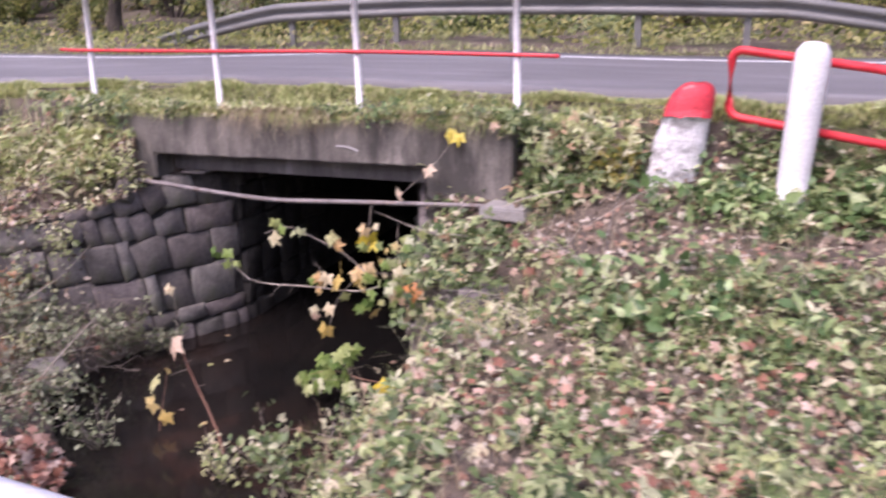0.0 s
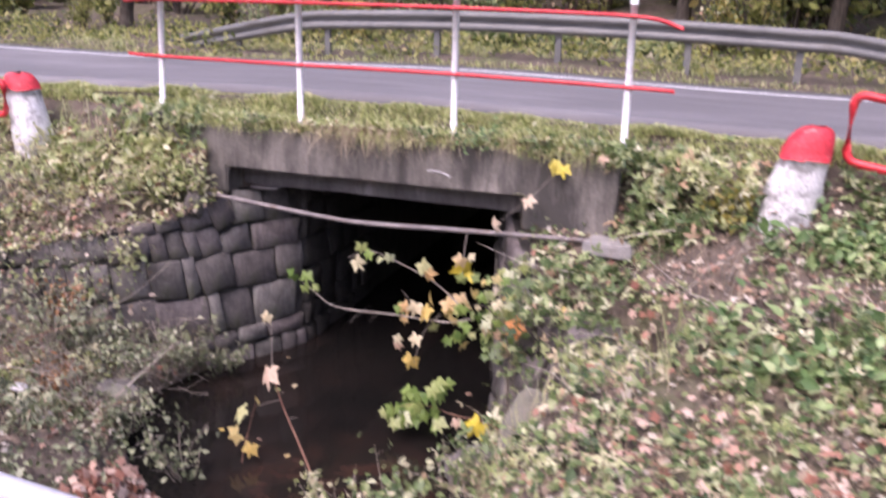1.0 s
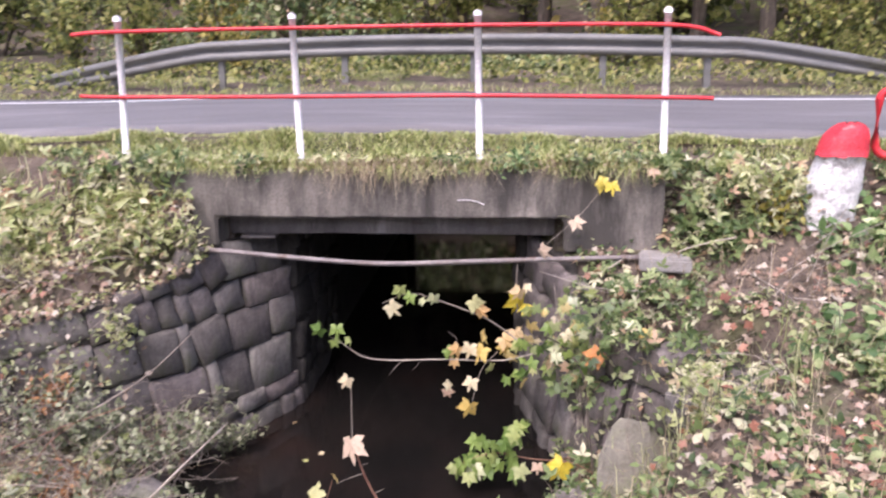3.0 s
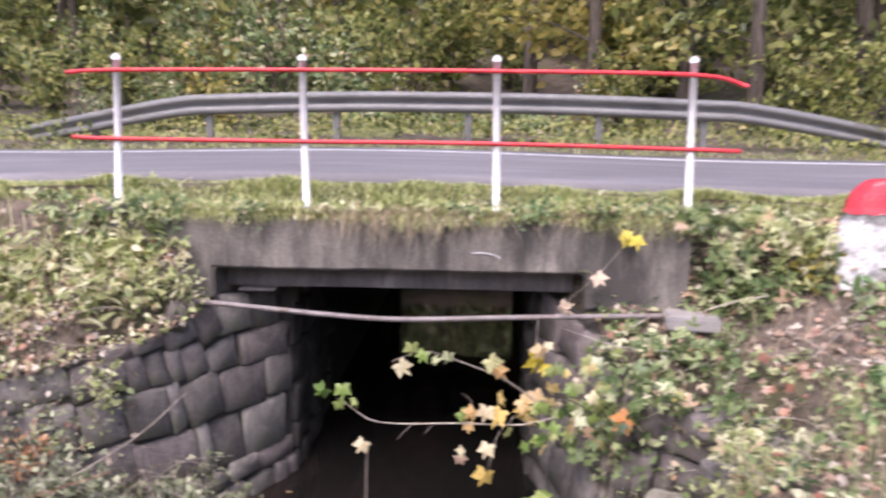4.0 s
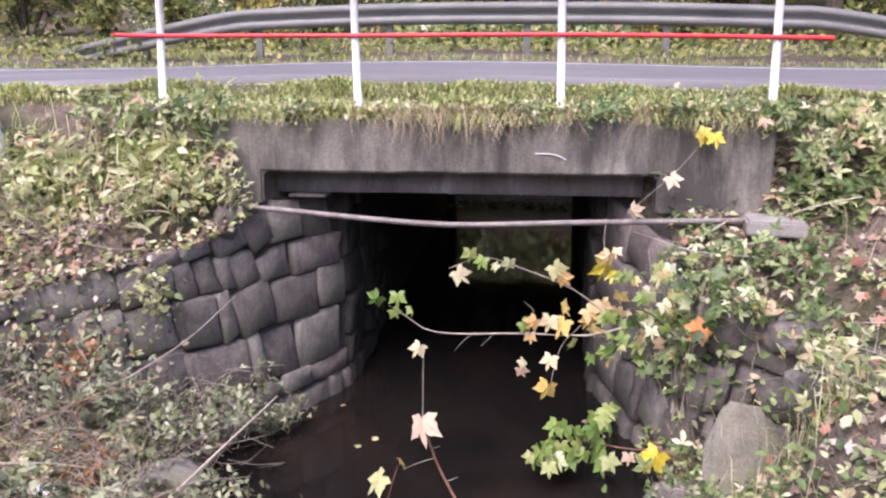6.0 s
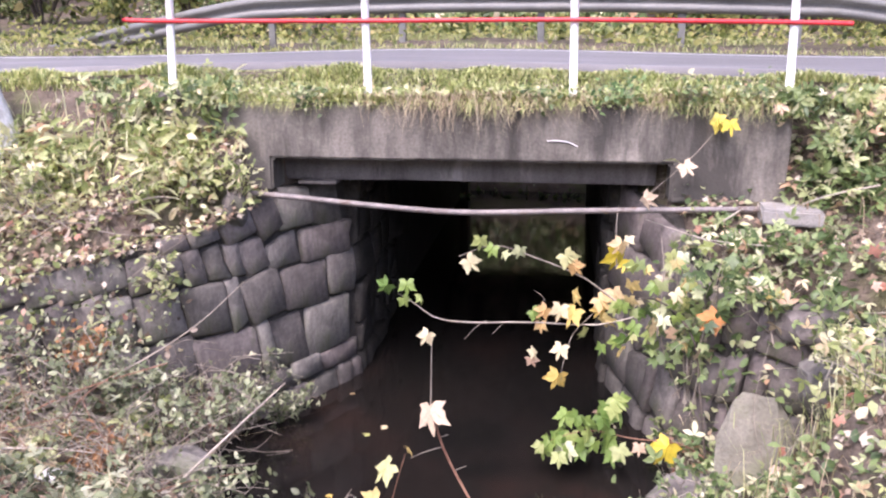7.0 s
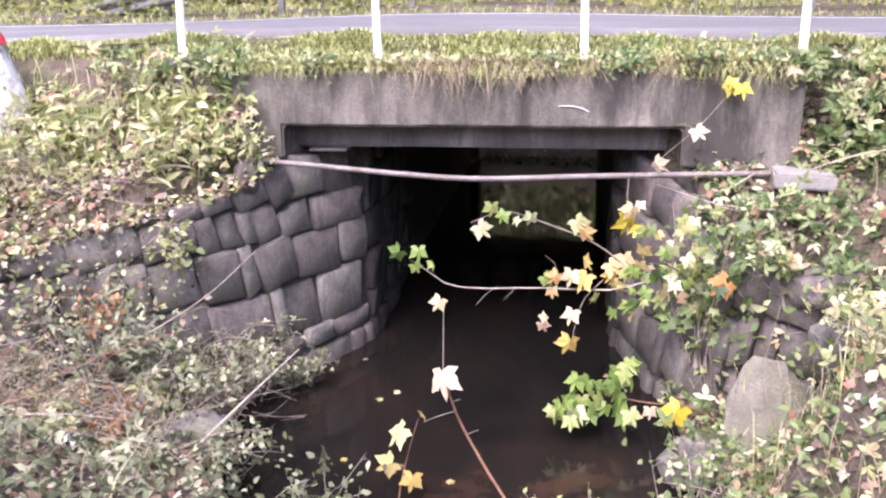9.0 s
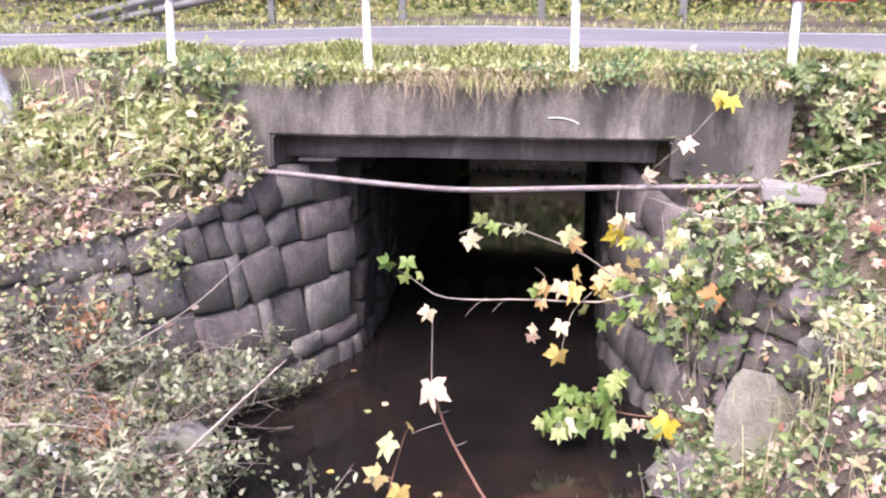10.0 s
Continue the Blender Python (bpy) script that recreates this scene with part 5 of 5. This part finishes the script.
shrub("bramble", "dull bramble at the foot of the stone wall", (-1.62, -0.85, -2.38), 0.30, 0.50, 12, 200, (0.035, 0.075), L_GREY, 74, (0.20, -0.10, 0), template=THREE, r=0.005)
shrub("bramble", "small bramble hanging over the water by the stone wall", (-1.40, -0.50, -2.48), 0.22, 0.30, 8, 110, (0.035, 0.07), L_GREY, 75, (0.20, -0.05, 0), template=THREE, r=0.004)
shrub("bramble", "bramble with dull three-parted leaves on the stone wall", (-2.25, -1.42, -2.10), 0.35, 0.62, 11, 170, (0.04, 0.08), L_GREY, 76, (0.15, -0.1, 0), template=THREE, r=0.005)
shrub("fern", "bright yellow green leafy plant on the low bank", (-2.36, -2.10, -2.20), 0.15, 0.24, 9, 90, (0.06, 0.12), L_HERB, 78, template=THREE, r=0.004)
shrub("fern", "withered rust brown fern on the low bank", (-2.12, -1.92, -2.24), 0.16, 0.34, 9, 150, (0.04, 0.09), L_RUST, 79, (0.14, 0.0, 0.0), M_REDTWIG, NARROW, 0.004)
shrub("weed", "brown withered weed on the stone wall", (-2.40, -1.40, -1.72), 0.16, 0.22, 8, 120, (0.03, 0.07), L_RUST, 77, r=0.004)
shrub("weed", "small pale weed at the near water's edge", (0.75, -2.35, -2.55), 0.3, 0.5, 8, 130, (0.03, 0.07), L_HERB, 68)
shrub("weed", "small pale weed at the near water's edge", (-0.55, -2.3, -2.55), 0.3, 0.5, 8, 150, (0.03, 0.07), L_GREY, 69)
shrub("weed", "leafy weed on the near bank", (1.35, -2.65, -2.3), 0.42, 0.55, 10, 300, (0.04, 0.08), L_GROUND, 70)
shrub("weed", "bright leafy weed hanging over the wall's corner", (-1.66, -0.42, -0.75), 0.16, 0.26, 7, 110, (0.05, 0.10), L_HERB, 71, template=NARROW)
shrub("weed", "leafy weed on the wall", (-1.98, -0.98, -1.35), 0.18, 0.32, 7, 90, (0.04, 0.08), L_HERB, 72)
shrub("weed", "yellowing weed under the guard stone", (3.12, -0.16, -0.62), 0.22, 0.36, 7, 160, (0.05, 0.09), L_WOODY, 73)


for i, (x, s, m) in enumerate([(-1.95, 0.13, L_HERB), (-1.15, 0.12, L_GROUND), (0.55, 0.13, L_GROUND), (1.05, 0.20, L_DEEP), (1.55, 0.16, L_GROUND), (1.98, 0.20, L_GROUND)]):
    shrub("weed", "low leafy weed rooted on the bridge edge", (x, -0.10, -0.13), s, s * 0.9, 9, 170, (0.025, 0.06), m, 170 + i, (0, -0.12, 0.0), r=0.003)
for i, (x, y, s, h, t) in enumerate([(-2.25, -0.62, 0.26, 0.42, NARROW), (-2.75, -0.55, 0.30, 0.40, NARROW), (-2.5, -0.95, 0.28, 0.34, NARROW), (-3.2, -0.75, 0.34, 0.42, THREE), (-3.6, -1.1, 0.34, 0.40, NARROW), (-1.95, -0.50, 0.2, 0.34, OVATE)]):
    shrub("herb", "bright yellow green leafy herb on the bank top", (x, y, float(height(x, y))), s, h * 0.85, 11, 150, (0.045, 0.11), L_HERB, 180 + i, template=t, r=0.004)


# ---- dead sticks and floating leaves ----
def stick(points, r, label, material=M_PALE):
    ob = new("stick", tubes("stick", [(smooth_path(points, 16), np.linspace(r, r * 0.45, 16))], material, 7))
    return tagged(ob, label, "stick", "dead sticks")


stick([(-1.78, -1.95, -2.50), (-1.3, -1.92, -2.02), (-0.86, -1.85, -1.60)], 0.011, "long bleached stick leaning out of the water")
stick([(-2.75, -1.62, -2.05), (-2.1, -1.55, -1.75), (-1.6, -1.45, -1.45), (-1.25, -1.4, -1.14)], 0.008, "thin brown stick on the bank", M_TWIG)
stick([(-2.9, -1.9, -2.1), (-2.3, -1.75, -1.8), (-1.7, -1.6, -1.62)], 0.007, "reddish stick on the bank", M_REDTWIG)
stick([(-3.0, -2.2, -2.0), (-2.3, -2.1, -1.98), (-1.9, -2.0, -2.05)], 0.008, "bleached stick on the bank")
stick([(2.52, -2.26, -1.42), (2.85, -2.1, -1.33), (3.15, -1.9, -1.27)], 0.012, "bleached stick lying on the bank")
stick([(1.9, -0.45, -0.80), (1.72, -0.36, -0.95), (1.55, -0.3, -1.0)], 0.007, "bleached stick by the pipe")
stick([(2.75, -0.45, -0.62), (2.45, -0.42, -0.70), (2.22, -0.40, -0.80)], 0.007, "pale bent stalk by the concrete block")
stick([(1.08, -0.62, -1.2), (1.07, -0.55, -0.95), (1.08, -0.5, -0.78)], 0.005, "thin dark twig in front of the pipe", M_TWIG)
stick([(1.95, -1.5, -2.2), (1.85, -1.45, -1.8), (1.92, -1.4, -1.35)], 0.004, "thin upright stalk at the water's edge", M_TWIG)
stick([(2.45, -0.6, -0.95), (2.52, -0.75, -1.15), (2.62, -0.9, -1.3)], 0.005, "pale stalk on the bank")
rng = np.random.default_rng(81)
for i in range(8):
    x, y = rng.uniform(-1.0, 1.0), rng.uniform(-2.2, 0.2)
    if i < 3:
        x, y = ((-0.70, -0.69), (-0.60, -0.55), (-0.02, -1.69))[i]
    me = many("floating_leaf", np.array([[0, 0, 0.004]]), rng.uniform(0.04, 0.08), MAPLE, L_MAPLE if i < 6 else L_LITTER, (0, 0, 1), 0.05, rng)
    ob = tagged(new("floating_leaf", me), "small fallen leaf floating on dark water", "leaf", "floating leaves")
    ob.location = (x, y, WATER + 0.004)


def cup(at, turn, tip, label):
    bm = bmesh.new()
    bmesh.ops.create_cone(bm, cap_ends=True, segments=20, radius1=0.042, radius2=0.056, depth=0.19)
    top = max(bm.faces, key=lambda f: f.calc_center_median().z)
    r = bmesh.ops.inset_individual(bm, faces=[top], thickness=0.004)
    for v in top.verts:
        v.co.z -= 0.165
    ob = part("plastic_cup", bm, M_LITTERWHITE)
    ob.matrix_world = pose(*at, tip, 0, turn)
    return tagged(ob, label, "litter")


cup((-2.78, -2.13, float(height(-2.78, -2.13)) + 0.17), 62, 112, "white plastic cup thrown on the bank")
bm = bmesh.new()
bmesh.ops.create_icosphere(bm, subdivisions=2, radius=0.06)
for v in bm.verts:
    v.co = Vector((v.co.x * 1.3, v.co.y, v.co.z * 0.6)) + noise.noise_vector(v.co * 30) * 0.02
ob = tagged(part("crumpled_paper", bm, M_LITTERWHITE), "crumpled white paper on the bank", "litter")
ob.location = (-2.19, -2.19, float(height(-2.19, -2.19)) + 0.11)


# ---- the wood beyond the road ----
def bush(seed, mat, n, size):
    rng = np.random.default_rng(seed)
    th = thing("bush", "tangled roadside bush with yellowing leaves", "bush", (0, 0, 0), "bushes at the wood's edge")
    paths, spots = [], []
    for _ in range(11):
        a = rng.uniform(0, 2 * np.pi)
        top = np.array([math.cos(a) * rng.uniform(0.2, 1.0), math.sin(a) * rng.uniform(0.2, 1.0), rng.uniform(0.7, 2.0)])
        path = smooth_path([(0, 0, -0.2), top * [0.35, 0.35, 0.55] + rng.normal(0, 0.1, 3), top], 9)
        paths.append((path, np.linspace(0.02, 0.004, 9)))
        spots.append(path[2:])
        for k in (3, 5, 7):
            q = path[k] + rng.normal(0, 0.35, 3)
            tw = smooth_path([path[k], (path[k] + q) / 2, q], 5)
            paths.append((tw, np.linspace(0.007, 0.002, 5)))
            spots.append(tw)
    part("branchwork", tubes("branchwork", paths, M_BARK, 5), None, th)
    s = np.concatenate(spots)
    p = s[rng.integers(0, len(s), n)] + rng.normal(0, 0.11, (n, 3))
    part("foliage", many("foliage", p, rng.uniform(*size, n), OVATE, mat, (0, -0.6, 0.7), 0.7, rng), None, th)
    return th


def tree(seed, mat, n):
    rng = np.random.default_rng(seed)
    th = thing("tree", "slender dark-barked woodland tree in autumn leaf", "tree", (0, 0, 0), "trees of the wood")
    h = 11.0
    trunk = smooth_path([(0, 0, -0.3), (rng.normal(0, 0.1), rng.normal(0, 0.1), 3), (rng.normal(0, 0.3), rng.normal(0, 0.3), 7), (rng.normal(0, 0.5), rng.normal(0, 0.5), h)], 16)
    limbs, spots = [(trunk, np.linspace(0.17, 0.03, 16) * np.where(np.arange(16) == 0, 1.35, 1.0))], []
    for k in range(26):
        i = rng.integers(2, 15)
        a, ln = rng.uniform(0, 2 * np.pi), rng.uniform(0.8, 2.6)
        end = trunk[i] + np.array([math.cos(a) * ln, math.sin(a) * ln, rng.uniform(-0.2, 1.1)])
        path = smooth_path([trunk[i], (trunk[i] + end) / 2 + [0, 0, 0.2], end], 7)
        limbs.append((path, np.linspace(0.035, 0.006, 7)))
        spots.append(path[2:])
        for _ in range(2):
            q = path[4] + rng.normal(0, 0.5, 3)
            tw = smooth_path([path[4], (path[4] + q) / 2, q], 4)
            limbs.append((tw, np.linspace(0.012, 0.003, 4)))
            spots.append(tw)
    part("trunk", tubes("trunk", limbs, M_BARK, 8), None, th)
    s = np.concatenate(spots)
    p = s[rng.integers(0, len(s), n)] + rng.normal(0, 0.24, (n, 3))
    part("crown", many("crown", p, rng.uniform(0.13, 0.30, n), OVATE, mat, (0, -0.5, 0.7), 0.7, rng), None, th)
    return th


rng = np.random.default_rng(91)
p = on_ground(6500, -1.8, 1.9, 8.4, 11.8, rng=rng)
p[:, 2] = height(p[:, 0], p[:, 1]) + rng.random(len(p)) * 0.3
stuff("rear_bank_plants", many("rear_bank_plants", p, rng.uniform(0.08, 0.22, len(p)), OVATE, L_GROUND, (0, -0.7, 0.7), 0.9, rng), "dim green plants beyond the culvert", "plants")
kinds = [bush(1, L_WOOD, 900, (0.08, 0.19)), bush(2, L_GROUND, 800, (0.07, 0.17)), bush(3, L_WOODY, 700, (0.08, 0.17)), bush(4, L_WOOD, 1000, (0.08, 0.18))]
first = {0: (-8.5, 11.0), 1: (-2.4, 10.8), 2: (-4.8, 9.8), 3: (7.6, 10.2)}
for i, b in enumerate(kinds):
    x, y = first[i]
    b.location = (x, y, float(height(x, y)))
for i in range(78):
    x = rng.uniform(-26, 22)
    y = rng.uniform(8.6, 9.8) if i < 16 else rng.uniform(9.8, 13.0) if i < 40 else rng.uniform(13, 24)
    b = kinds[int(rng.choice([0, 1, 2, 3], p=[0.32, 0.26, 0.14, 0.28]))]
    if abs(x) < 1.9 and y < 16:
        x += 4.0
    s = rng.uniform(0.55, 1.25) * (0.6 if y < 9.8 else 1.0 if y < 13 else 1.5)
    c = copy_thing(b, pose(x, y, float(height(x, y)), 0, 0, rng.uniform(0, 360)) @ Matrix.Scale(s, 4))
    c.scale = (s, s, s)
trees = [tree(5, L_WOOD, 2400), tree(6, L_WOOD, 2200), tree(7, L_WOODY, 2000)]
for t, (x, y) in zip(trees, ((5.75, 10.3), (-11.2, 10.6), (2.9, 12.5))):
    t.location = (x, y, float(height(x, y)))
for i in range(64):
    x, y = rng.uniform(-30, 28), rng.uniform(11.5, 32)
    if abs(x) < 1.6:
        x += 3.4
    t = trees[int(rng.choice([0, 1, 2], p=[0.45, 0.4, 0.15]))]
    s = rng.uniform(0.8, 1.35)
    c = copy_thing(t, pose(x, y, float(height(x, y)), 0, 0, rng.uniform(0, 360)))
    c.scale = (s, s, s)
p = on_ground(60000, -50, 45, 22, 62, rng=rng)
p[:, 2] += rng.random(len(p)) ** 1.3 * 5.5
stuff("far_wood", many("far_wood", p, rng.uniform(0.35, 0.8, len(p)), OVATE, L_WOOD, (0, -0.8, 0.6), 0.6, rng), "distant wooded slope of dull green and brown", "wood")
